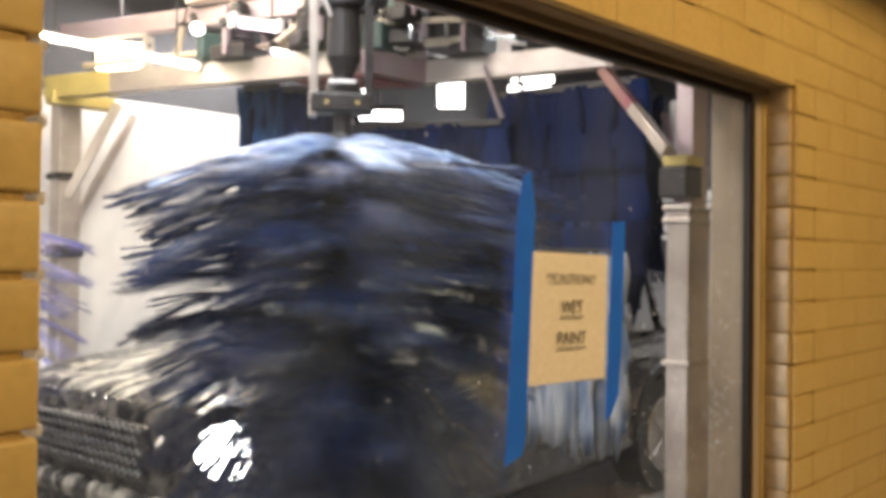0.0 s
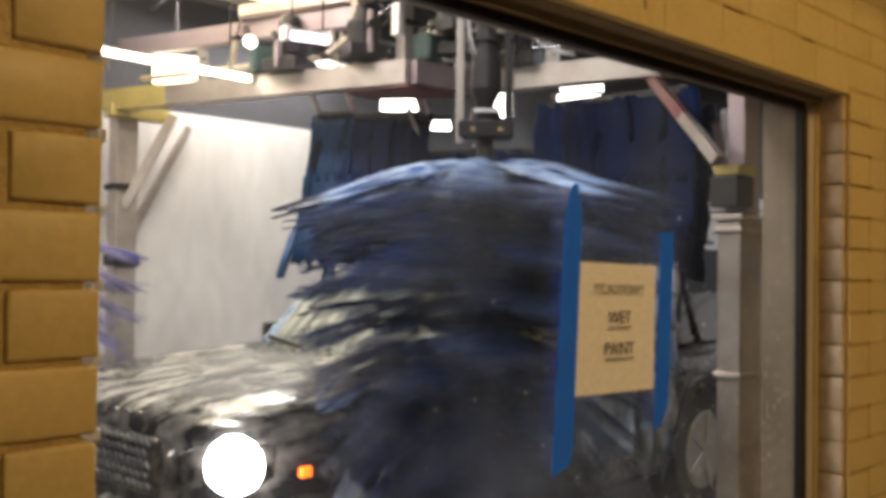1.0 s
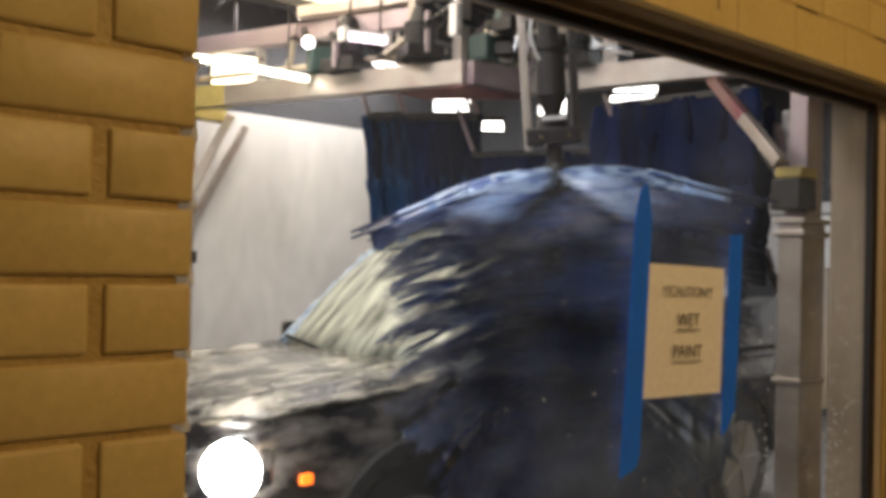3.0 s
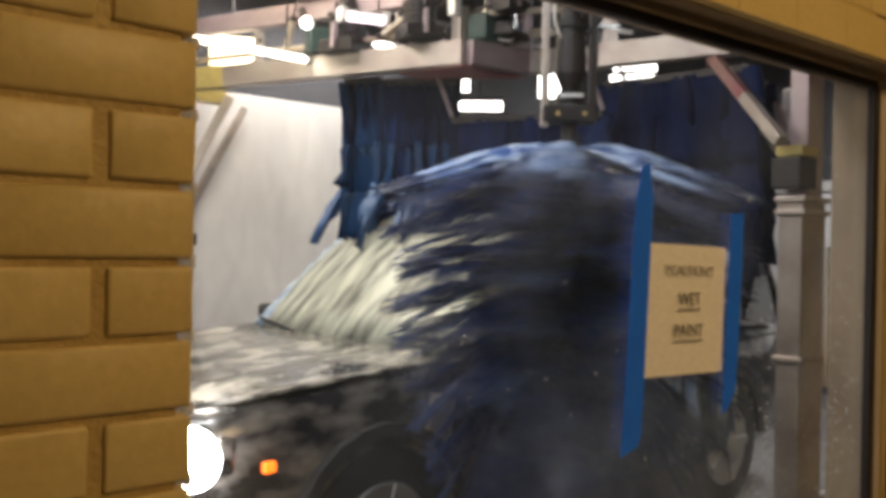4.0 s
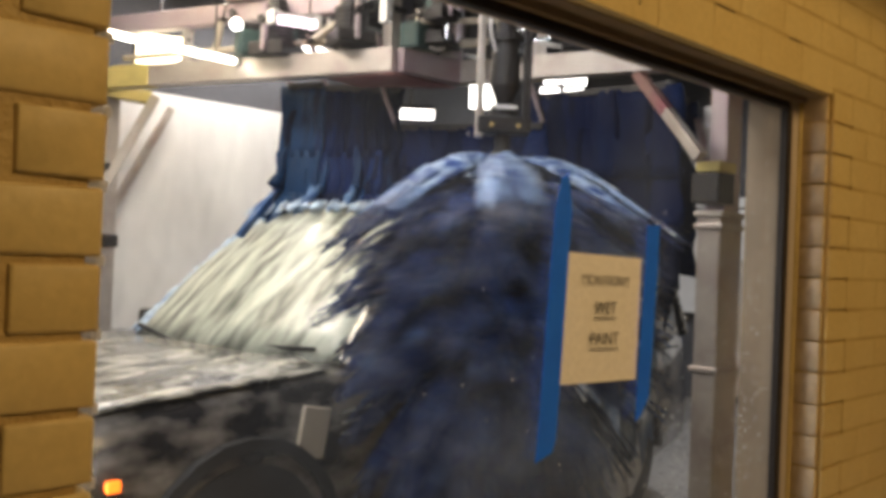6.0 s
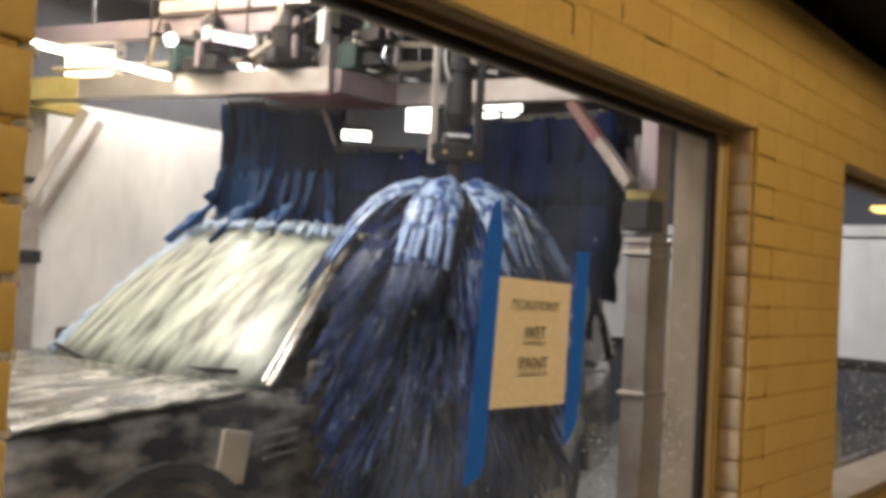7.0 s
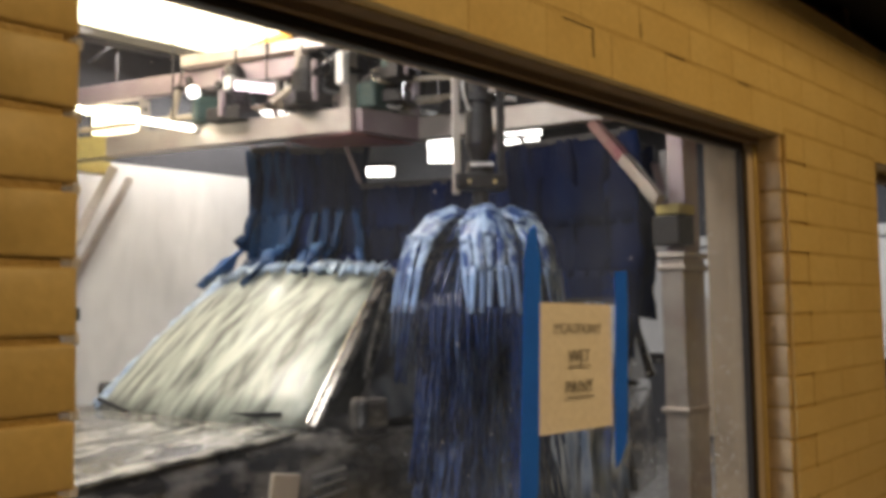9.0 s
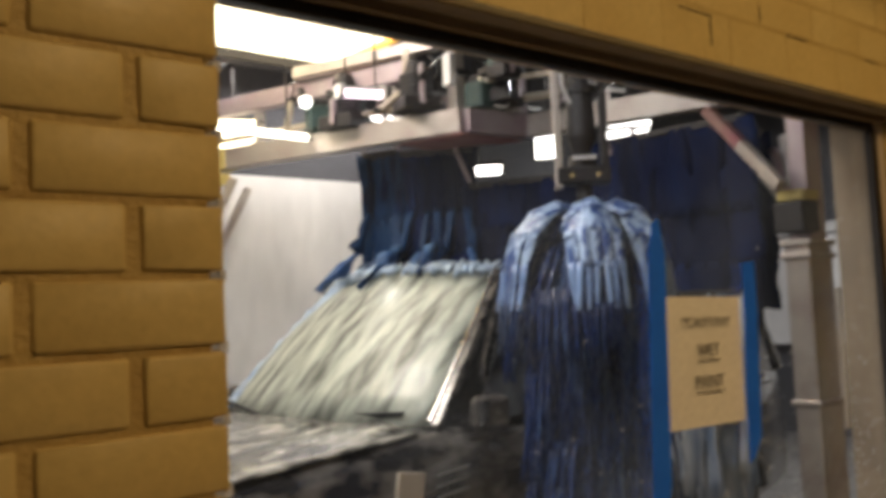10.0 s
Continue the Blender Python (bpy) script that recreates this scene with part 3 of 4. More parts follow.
# ---- tunnel lamps ----
def tube_lamp(p, q, label, material="lamp_tube", r=0.02, drop=0.5):
    t = thing("fluorescent_lamp", label, "lamp", group="tunnel lamps")
    p, q = Vector(p), Vector(q)
    up = Vector((0, 0, 0.05))
    part("housing", bar(p + up * 0.4, q + up * 0.4, 2.4 * r, 0.6 * r), M["plastic_white"], t)
    part("tube", rod(p, q, r), M[material], t, "lit fluorescent tube")
    for c in (p, q):
        part("socket", box((-0.015, -1.2 * r, -1.2 * r), (0.015, 1.2 * r, 1.4 * r), 0.003, Matrix.Translation(c)), M["plastic_white"], t)
    for f in (0.15, 0.85):
        c = p.lerp(q, f)
        part("hanger", rod(c + up, (c.x, c.y, 4.2), 0.006, None, 6), M["dark_steel"], t)
    return t


tube_lamp((1.30, 3.41, 2.70), (2.29, 3.46, 2.70), "lit fluorescent tube hung beside the gantry beam", r=0.015)
tube_lamp((2.28, 3.1, 2.90), (2.52, 3.02, 2.90), "short pinkish lit tube over the gantry", "lamp_pink", 0.03)
tube_lamp((3.2, 4.3, 3.12), (3.75, 4.3, 3.10), "lit tube farther along the tunnel", "lamp_white", 0.03)


def flood(at, w, d, label, material="lamp_white"):
    f = thing("lit_panel", label, "lamp", at, group="tunnel lamps")
    part("housing", box((-w / 2 - 0.02, -d / 2 - 0.02, 0.012), (w / 2 + 0.02, d / 2 + 0.02, 0.09), 0.015), M["dark_steel"], f)
    part("lens", box((-w / 2, -d / 2, -0.002), (w / 2, d / 2, 0.012), 0.004), M[material], f, "glowing lens")
    return f


def hang(ob, top):
    z = ob.matrix_basis.translation
    inv = ob.matrix_basis.inverted()
    part("hanger", rod(inv @ Vector((z.x, z.y, z.z + 0.06)), inv @ Vector((z.x, z.y, top)), 0.012, None, 8), M["dark_steel"], ob)


hang(flood(pose(2.31, 4.45, 2.905, -78, 0, -25), 0.29, 0.19, "square lit flood lamp in front of the white wall", "lamp_warm"), 4.2)
# Glowing panels added in place of the bright windows at the far end.
for at, w, d in ((pose(4.30, 4.5, 2.94, -62, 0, -43), 0.30, 0.10), (pose(4.62, 4.5, 2.81, -62, 0, -43), 0.38, 0.08), (pose(5.50, 4.5, 3.13, -62, 0, -48), 0.24, 0.30), (pose(6.70, 4.5, 3.50, -62, 0, -50), 0.42, 0.24), (pose(6.65, 4.5, 3.10, -62, 0, -50), 0.42, 0.52), (pose(7.8, 4.4, 3.12, -62, 0, -55), 0.4, 0.5)):
    hang(flood(at, w, d, "glowing panel in place of a bright window deep in the tunnel"), 4.2)


def dome_lamp():
    d = thing("ceiling_lamp", "large warm-lit ceiling diffuser with glowing amber fringe", "lamp", pose(1.9, 3.7, 3.40), group="tunnel lamps")
    part("diffuser", box((-0.95, -0.42, -0.03), (0.95, 0.42, 0.03), 0.03), M["lamp_warm"], d, "glowing warm diffuser")
    # Glowing edge imitates the orange fringe of the lamp's light.
    for a, b in (((-1.0, -0.47, -0.05), (1.0, -0.425, 0.06)), ((-1.0, 0.425, -0.05), (1.0, 0.47, 0.06)), ((-1.0, -0.424, -0.05), (-0.955, 0.424, 0.06)), ((0.955, -0.424, -0.05), (1.0, 0.424, 0.06))):
        part("rim", box(a, b, 0.008), M["lamp_rim"], d, "glowing amber edge for the lamp's fringe")
    part("tray", box((-1.0, -0.47, 0.062), (1.0, 0.47, 0.10), 0.01), M["steel"], d)
    for x in (-0.6, 0.6):
        part("hanger", rod((x, 0, 0.1), (x, 0, 0.8), 0.008, None, 6), M["dark_steel"], d)


dome_lamp()


def bulb():
    b = thing("round_bulb", "small round bright bulb on the upper beam", "lamp", pose(2.24, 3.4, 2.90), group="tunnel lamps")
    bm = bmesh.new()
    bmesh.ops.create_uvsphere(bm, u_segments=16, v_segments=10, radius=0.035)
    part("globe", bm, M["lamp_white"], b, smooth=True)
    part("socket", rod((0, 0.02, 0.02), (0.0, 0.05, 0.09), 0.02), M["dark_steel"], b)


bulb()

porch = thing("pendant_lamp", "small warm pendant lamp inside the second room", "lamp", pose(7.6, 1.05, 2.42), group="tunnel lamps")
part("shade", rod((0, 0, 0.03), (0, 0, 0.10), 0.14, 0.05, 20), M["dark_steel"], porch)
part("bulb", rod((0, 0, -0.01), (0, 0, 0.03), 0.10, 0.13, 20), M["porch"], porch, "glowing amber bulb")
part("cord", rod((0, 0, 0.1), (0, 0, 1.78), 0.006, None, 6), M["dark_steel"], porch)


# ---- hanging wash cloths ----
for key in ("cloth", "cloth_teal"):
    M[key].node_tree.nodes["Principled BSDF"].inputs["Specular IOR Level"].default_value = 0.12


def cloth_mesh(name, width, length, taper, seed):
    rnd = random.Random(seed)
    rows = []
    ph = rnd.uniform(0, 6)
    for j in range(7):
        z = -length * j / 6
        w = width * (1 + 0.12 * math.sin(j * 1.3 + ph))
        rows.append([(0.018 * math.sin(3.0 * i + j * 0.8 + ph) * (0.4 + j / 6), w * (i / 5 - 0.5), z - (taper * rnd.uniform(0, 1) if j == 6 else 0)) for i in range(6)])
    return finish(grid(rows, 0.012), name, M["cloth"], True)


CLOTHS, MITTERS = [], []


def curtain(name, p, q, count, lengths, label, swing, materials, width=0.20, ragged=0.06, loose=1.0):
    """Cloth strips, each in three rigid lengths, hung on a bar from p to q; swing: rows of seconds and three angles."""
    p, q = Vector(p), Vector(q)
    c = thing(name, label, "wash curtain")
    part("hanger_bar", bar(p, q, 0.035, 0.035), M["dark_steel"], c)
    turn = math.degrees(math.atan2((q - p).y, (q - p).x)) + 90
    names = ("upper_strip", "middle_strip", "lower_strip")
    kinds = []
    for k in range(3):
        kinds.append([cloth_mesh(names[k], width * (1, 1.0, 0.92)[k], lengths[k] * 1.10, ragged if k == 2 else 0.0, 10 * k + v) for v in range(4)])
        for me in kinds[k]:
            me.materials[0] = materials[k]
    rnd = random.Random(len(CLOTHS))
    for i in range(count):
        at = p.lerp(q, (i + 0.5) / count)
        v = rnd.randrange(4)
        obs = []
        for k in range(3):
            o = new(names[k], kinds[k][v])
            o.parent = c
            obs.append(o)
        CLOTHS.append((obs, at, turn + loose * rnd.uniform(-12, 12), lengths, swing, loose * rnd.uniform(-4, 4), 1 + loose * rnd.uniform(-0.15, 0.15)))
    if swing is not SWING_B:
        for e in (p, q):
            part("hanger_arm", bar(e + Vector((0, 0, 0.02)), e + Vector((-0.10, 0.05, 0.30)), 0.022, 0.022), M["pink_steel"], c, "slanting hanger arm")
        MITTERS.append(c)
    return c


# the swinging curtain over the car, and the still packs behind the brush
SWING_A = [(0, -1, -1, 0), (0.4, 3, 8, 15), (0.8, 14, 18, 20), (1.2, 20, 24, 26), (1.6, 24, 28, 28), (2.0, 16, 20, 10), (2.3, 2, 2, -10), (2.7, -14, -14, -18), (3.3, -14, -16, -10), (3.8, -12, -14, 25),
           (4.1, -2, 2, 10), (4.4, 4, 8, 14), (4.8, 3, 10, 30), (5.2, 10, 22, 40), (5.8, 8, 15, 38), (6.3, 4, 8, 36), (7.0, -2, 8, 58), (10, -3, 8, 60)]
SWING_TAIL = SWING_A[:10] + [(4.1, 4, 22, 36), (4.4, 10, 28, 36), (4.8, 6, 22, 38), (5.2, 12, 30, 50), (5.8, 8, 20, 46), (6.3, 4, 14, 46), (7.0, 2, 26, 58), (10, 2, 28, 60)]
SWING_B = [(0, 0, -4, -4), (1.0, 3, 6, 6), (2.0, -3, -8, -8), (3.0, 3, 4, 4), (4.0, -2, -4, -4), (5.0, 3, 8, 8), (6.0, -2, -5, -5), (7.0, 2, 3, 3), (8.0, 0, 1, 1), (10, 0, 1, 1)]
MITTER_ROWS = [(0, -0.03, 0.0), (0.4, 0.04, -0.02), (0.8, 0.10, -0.03), (1.2, 0.20, -0.15), (1.6, 0.34, -0.23), (2.0, 0.43, -0.24), (2.3, 0.37, -0.23), (2.7, 0.20, -0.14), (3.2, 0.05, -0.05), (3.8, -0.03, 0.0),
               (4.1, -0.08, -0.02), (4.4, -0.10, -0.03), (4.8, -0.11, -0.02), (5.2, -0.03, -0.02), (6.3, 0.04, 0.0), (7.0, 0.07, 0.0), (10, 0.06, 0.0)]
NAVY, TEAL, SUDSY = (M["cloth"],) * 3, (M["cloth_teal"],) * 3, (M["suds_cloth"],) * 3
curtain("cloth_curtain", (2.62, 3.45, 2.62), (2.72, 3.24, 2.62), 3, (0.40, 0.27, 0.24), "teal-blue wet cloth strips at the curtain's end", SWING_A, TEAL, 0.15)
curtain("cloth_curtain", (2.73, 3.22, 2.60), (2.92, 2.84, 2.60), 6, (0.38, 0.27, 0.22), "dark navy wet cloth strips hung over the car roof", SWING_A, NAVY)
curtain("cloth_curtain", (2.93, 2.82, 2.36), (3.30, 2.02, 2.36), 9, (0.24, 0.20, 0.26), "dark navy wet cloth strips on the lower bar", SWING_A, NAVY)
curtain("cloth_curtain", (3.12, 3.34, 2.36), (3.70, 2.10, 2.36), 11, (0.24, 0.20, 0.26), "dark navy wet cloth strips in the second row", SWING_A, NAVY)
curtain("cloth_curtain", (2.64, 3.46, 2.60), (2.94, 2.80, 2.58), 8, (0.34, 0.27, 0.27), "narrow blue-tipped cloth tails dragging over the windshield", SWING_TAIL, (M["cloth"], M["cloth_teal"], M["cloth_light"]), 0.036, 0.18, 2.6)
curtain("cloth_curtain", (3.34, 2.10, 2.52), (3.44, 1.28, 2.52), 9, (0.42, 0.28, 0.26), "navy wet cloth strips hung behind the side brush", SWING_B, NAVY, 0.22, 0.24)
curtain("cloth_curtain", (3.72, 2.35, 2.50), (3.80, 1.40, 2.50), 8, (0.42, 0.26, 0.20), "navy wet cloth strips in the rear row", SWING_B, NAVY)
curtain("cloth_curtain", (3.12, 1.70, 1.66), (3.30, 1.28, 1.66), 6, (0.30, 0.30, 0.26), "pale sudsy cloth strips low beside the post", SWING_B, SUDSY, 0.13, 0.16)


# ---- side brushes ----
def strip_mesh(name, length, width, bend, fingers, material, seed, thin=0.45):
    """A bundle of foam fingers along +x, split lengthwise, sagging by bend."""
    rnd = random.Random(seed)
    bm = bmesh.new()
    for k in range(fingers):
        y0 = (k - (fingers - 1) / 2) * width / fingers
        skew, lift = rnd.uniform(-0.35, 0.35) * width, rnd.uniform(-0.02, 0.03)
        ln = length * rnd.uniform(0.72, 1.0)
        w, h = width / fingers * rnd.uniform(0.5, 0.9), rnd.uniform(0.004, 0.008)
        ring = []
        for j in range(5):
            f = j / 4
            c = Vector((ln * f, y0 + skew * f * f, lift * f - bend * f * f))
            ww = w * (1 - thin * f) * (0.55 + 0.45 * min(1, 4 * f))
            ring.append([bm.verts.new(c + Vector((0, sy * ww / 2, sz * h / 2))) for sy, sz in ((-1, -1), (1, -1), (1, 1), (-1, 1))])
        for a, b in zip(ring, ring[1:]):
            for i in range(4):
                bm.faces.new((a[i], a[(i + 1) % 4], b[(i + 1) % 4], b[i]))
        bm.faces.new(ring[0][::-1])
        bm.faces.new(ring[-1])
    return finish(bm, name, material, True)


BRUSHES = []


def spin(full, stop_from, stop_at):
    """Seconds and degrees every tenth of a second, slowing evenly to rest."""
    rows, a = [], 0.0
    for k in range(101):
        t = k / 10
        rows.append((t, a))
        f = 1.0 if t < stop_from else max(0.0, (stop_at - t) / (stop_at - stop_from))
        a += full * f
    return rows


PETAL = (0.085, 0.10, 0.11, 0.13, 0.15, 0.16)
PETAL_WIDTH = (0.045, 0.13, 0.20, 0.215, 0.215, 0.20, 0.16)


def petal_mesh(k, seed):
    """The k-th rigid length of a broad top sheet along +x, cupped across, split into fingers further out."""
    rnd = random.Random(seed)
    bm = bmesh.new()
    fingers = (1, 1, 1, 5, 7, 8)[k]
    ln = PETAL[k] * 1.14
    for n in range(fingers):
        u0, u1 = n / fingers, (n + 1) / fingers
        end = ln * (1 if k < 5 else rnd.uniform(0.6, 1.05))
        skew = rnd.uniform(-0.02, 0.02) * (k > 3)
        rows = []
        for j in range(5):
            f = j / 4
            w = lerp(PETAL_WIDTH[k], PETAL_WIDTH[k + 1], f)
            gap = (0.0, 0.0, 0.0, 0.22 * f, 0.22 + 0.2 * f, 0.42 + 0.3 * f)[k] / fingers
            row = []
            for i in range(7 if fingers == 1 else 3):
                u = lerp(u0 + gap / 2, u1 - gap / 2, i / (6 if fingers == 1 else 2)) - 0.5
                row.append((end * f, u * w + skew * f, -0.22 * w * (2 * u) ** 2 + 0.006 * math.sin(9 * u + k) + (n % 2) * 0.006 * (k > 2)))
            rows.append(row)
        part_bm = grid(rows, 0.006)
        me = bpy.data.meshes.new("petal_piece")
        part_bm.to_mesh(me)
        part_bm.free()
        bm.from_mesh(me)
        bpy.data.meshes.remove(me)
    # Inner lengths pale and mottled, darker toward the outer fingers.
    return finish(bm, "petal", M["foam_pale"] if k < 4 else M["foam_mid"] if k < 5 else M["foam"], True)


def petal_poses(z, angle, jit, sag):
    """Poses of a sheet's rigid lengths in the rotor's space, from flung out to hanging."""
    flung, hung = (-3, 6, 13, 17, 18, 17), (-14, 20, 50, 73, 83, 88)
    at, out = Vector((0.045, 0, z)), []
    for d0, d1, ln in zip(flung, hung, PETAL):
        d = lerp(d0, d1, sag) + jit * (0.5 if ln > 0.1 else 0.1)
        out.append(pose(0, 0, 0, 0, 0, angle) @ pose(at.x, at.y, at.z, 0, d, 0))
        at = at + Vector((math.cos(radians(d)), 0, -math.sin(radians(d)))) * ln
    return out


def brush(label, layers, around, z0, z1, material, lengths=(0.18, 0.22, 0.29), seed=1, first=0.0):
    b = thing("side_brush", label, "brush", group="vertical side brushes")
    R = pose(0, 0, 0, 0, 0, -42)
    # carrier: a bottle-shaped motor between a pale and a dark rail
    part("arm_rail", box((-0.110, -0.05, z1 + 0.07), (-0.082, -0.01, 3.3), 0.004, R), M["steel"], b, "pale steel side rail")
    part("arm_rail", box((0.070, -0.04, z1 + 0.10), (0.098, 0.02, 3.3), 0.004, R), M["dark_steel"], b, "dark side rail")
    bottle = rod((0, 0, z1 + 0.20), (0, 0, z1 + 0.27), 0.030, 0.058, 18)
    add_rod(bottle, (0, 0, z1 + 0.27), (0, 0, z1 + 0.44), 0.058, 0.052, 18)
    add_rod(bottle, (0, 0, z1 + 0.44), (0, 0, z1 + 0.47), 0.068, None, 18)
    add_rod(bottle, (0, 0, z1 + 0.47), (0, 0, z1 + 0.62), 0.040, None, 18)
    part("motor", bottle, M["dark_steel"], b, "greasy bottle-shaped motor")
    part("crosshead", box((-0.10, -0.06, z1 + 0.60), (0.10, 0.06, z1 + 0.66), 0.008, R), M["dark_steel"], b)
    part("carrier_plate", box((-0.105, -0.06, z1 + 0.085), (0.10, 0.05, z1 + 0.15), 0.01, R), M["dark_steel"], b)
    part("gear_housing", rod((0, 0, z1 + 0.15), (0, 0, z1 + 0.20), 0.062, 0.05, 18), M["dark_steel"], b)
    part("clip", box((-0.045, -0.075, z1 + 0.175), (0.045, -0.066, z1 + 0.188), 0.002, R), M["plastic_white"], b, "bright clip band")
    for x in (-0.05, 0.05):
        part("bolt", rod(R @ Vector((x, -0.064, z1 + 0.115)), R @ Vector((x, -0.052, z1 + 0.115)), 0.010, None, 6), M["chrome"], b)
    tube("hose", [R @ Vector(v) for v in ((0.05, -0.02, z1 + 0.42), (0.12, -0.05, z1 + 0.46), (0.10, -0.06, z1 + 0.56), (0.03, -0.05, z1 + 0.60))], 0.009, M["rubber"], b)
    tube("hose", [R @ Vector(v) for v in ((-0.04, -0.03, z1 + 0.40), (-0.08, -0.06, z1 + 0.48), (-0.05, -0.07, z1 + 0.58), (-0.02, -0.06, z1 + 0.60))], 0.007, M["plastic_white"], b, "pale hose")
    part("shaft", rod((0, 0, z1 + 0.02), (0, 0, z1 + 0.09), 0.030, None, 16), M["dark_steel"], b)
    part("hub_cap", rod((0, 0, z1 - 0.03), (0, 0, z1 + 0.02), 0.06, 0.04, 20), M["rubber"], b)
    rotor = part("rotor", rod((0, 0, z0 - 0.06), (0, 0, z1 - 0.03), 0.06, None, 18), M["rubber"], b)
    rnd = random.Random(seed)
    meshes = [[strip_mesh("strip", lengths[k] * 1.06, 0.12, (0.030, 0.035, 0.03)[k], (3, 4, 7)[k], material, seed * 100 + 10 * k + v, (0.2, 0.3, 0.65)[k]) for v in range(6)] for k in range(3)]
    strips, petals = [], []
    for j in range(6 if first is not None else 0):
        obs = []
        for k in range(6):
            o = new("petal", petal_mesh(k, 10 * k + j % 3))
            o.parent = rotor
            obs.append(o)
        petals.append((obs, z1 - 0.005, first + 60 * j + rnd.uniform(-5, 5), rnd.uniform(-6, 6)))
    for i in range(1, layers):
        z = lerp(z1 - 0.02, z0, i / (layers - 1))
        for j in range(around):
            a = 360 * (j + 0.5 * (i % 2) + rnd.uniform(-0.25, 0.25)) / around
            obs = []
            for k in range(3):
                o = new("strip", meshes[k][rnd.randrange(6)])
                o.parent = rotor
                obs.append(o)
            strips.append((obs, i / (layers - 1), z + rnd.uniform(-0.03, 0.0), a, rnd.uniform(-9, 9), rnd.uniform(0.6, 1.3)))
    BRUSHES.append((b, rotor, strips, lengths, petals))
    return b, rotor


brush("tall side brush of wet blue foam strips on an arm", 18, 18, 0.84, 2.012, M["foam"], seed=1, first=(223 - spin(74, 5.0, 7.3)[-1][1]) % 60)
brush("violet-blue side brush spinning before the white wall", 10, 12, 0.95, 1.90, M["foam_purple"], seed=2, first=None)
for y in (1.2, 4.1):
    r = thing("overhead_rail", "dark steel overhead rail that carries a brush arm", "rail", group="overhead rails")
    part("rail", box((-1.5, y - 0.06, 3.3), (5.0, y + 0.06, 3.42), 0.008), M["dark_steel"], r)
    for x in (-1.3, 4.8):
        part("hanger", box((x, y - 0.03, 3.42), (x + 0.06, y + 0.03, 4.2), 0.006), M["dark_steel"], r)


# ---- the car ----
def car():
    """A tall off-road wagon; nose to -x, the amber marker at x = 0, the middle line at y = 0."""
    c = thing("suv_car", "black soap-covered off-road wagon with lit headlamps in the wash", "car")
    st = [(-0.40, 0.55, 0.90, 0.40), (-0.385, 0.74, 0.965, 0.34), (-0.30, 0.86, 1.005, 0.30), (-0.15, 0.93, 1.03, 0.30), (0.05, 0.965, 1.045, 0.30), (0.4, 0.98, 1.075, 0.3), (0.9, 0.985, 1.105, 0.3),
          (1.2, 0.985, 1.12, 0.3), (2.0, 0.985, 1.13, 0.3), (3.2, 0.985, 1.14, 0.3), (4.1, 0.975, 1.15, 0.3), (4.45, 0.93, 1.15, 0.34), (4.58, 0.80, 1.12, 0.42)]

    def section(x, w, top, low):
        half = [(w * 0.90, low), (w * 0.985, low + 0.08), (w, 0.56), (w * 1.0, 0.74), (w * 0.985, 0.90), (w * 0.955, top - 0.05), (w * 0.90, top - 0.008), (w * 0.78, top + 0.012), (w * 0.45, top + 0.03), (0, top + 0.036)]
        return [(x, -y, z) for y, z in half] + [(x, y, z) for y, z in reversed(half[:-1])]

    bm = grid([section(*s) for s in st])
    for i in (0, -1):
        x, w, top, low = st[i]
        bm.faces.new([bm.verts.new(p) for p in section(x, w, top, low)])
    part("body", bm, M["paint"], c, "glossy black body wet with suds", True)
    # bonnet skin with its shoulder ridges
    rows = []
    for x, w, top in ((-0.372, 0.70, 0.975), (-0.30, 0.80, 1.008), (-0.15, 0.87, 1.034), (0.1, 0.90, 1.055), (0.45, 0.91, 1.08), (0.8, 0.91, 1.10), (1.04, 0.90, 1.118)):
        rows.append([(x + 0.10 * (abs(f) ** 2.2) * (1 if x < 0 else 0) + (-0.10 * (1 - f * f) if x > 0.9 else 0), f * w, top + 0.030 - 0.030 * abs(f) ** 1.5 + (0.024 if 0.60 < abs(f) < 0.85 else 0) + 0.012) for f in [k / 10 for k in range(-10, 11)]])
    part("hood", grid(rows, 0.012), M["hood_soap"], c, "black hood streaked with white suds", True)
    bm = bmesh.new()
    for k in range(9):
        if k != 4:
            y = (k - 4) * 0.082
            add_box(bm, (-0.398 + abs(y) * 0.10, y - 0.026, 0.985), (-0.355 + abs(y) * 0.10, y + 0.026, 1.012), None, 0.004)
    part("lettering_bar", bm, M["chrome"], c, "row of plain silver bars on the hood edge")
    # cabin: dark glass house, roof, windscreen
    belt, top = 1.13, 1.825
    frontb, frontt = lambda f: 0.93 + 0.22 * f * f, lambda f: 1.75 + 0.13 * f * f
    shield = []
    for j in range(7):
        t = j / 6
        shield.append([(lerp(frontb(f), frontt(f), t) - 0.03 * math.sin(math.pi * t), f * lerp(0.84, 0.66, t), lerp(belt + 0.015 * (1 - f * f), top + 0.035 * (1 - f * f), t) + 0.02 * math.sin(math.pi * t)) for f in [k / 8 for k in range(-8, 9)]])
    part("windshield", grid(shield, 0.008), M["shield"], c, "windshield running with white suds", True)
    roof = []
    for x, w, z in ((1.79, 0.67, 1.825), (2.2, 0.70, 1.85), (2.9, 0.71, 1.85), (3.7, 0.70, 1.82), (4.3, 0.67, 1.77)):
        roof.append([(x + (0.12 * f * f - 0.03 if x < 2 else 0), f * w, z + 0.045 * (1 - f * f)) for f in [k / 8 for k in range(-8, 9)]])
    part("roof", grid(roof, 0.02), M["hood_soap"], c, "black roof with white suds", True)
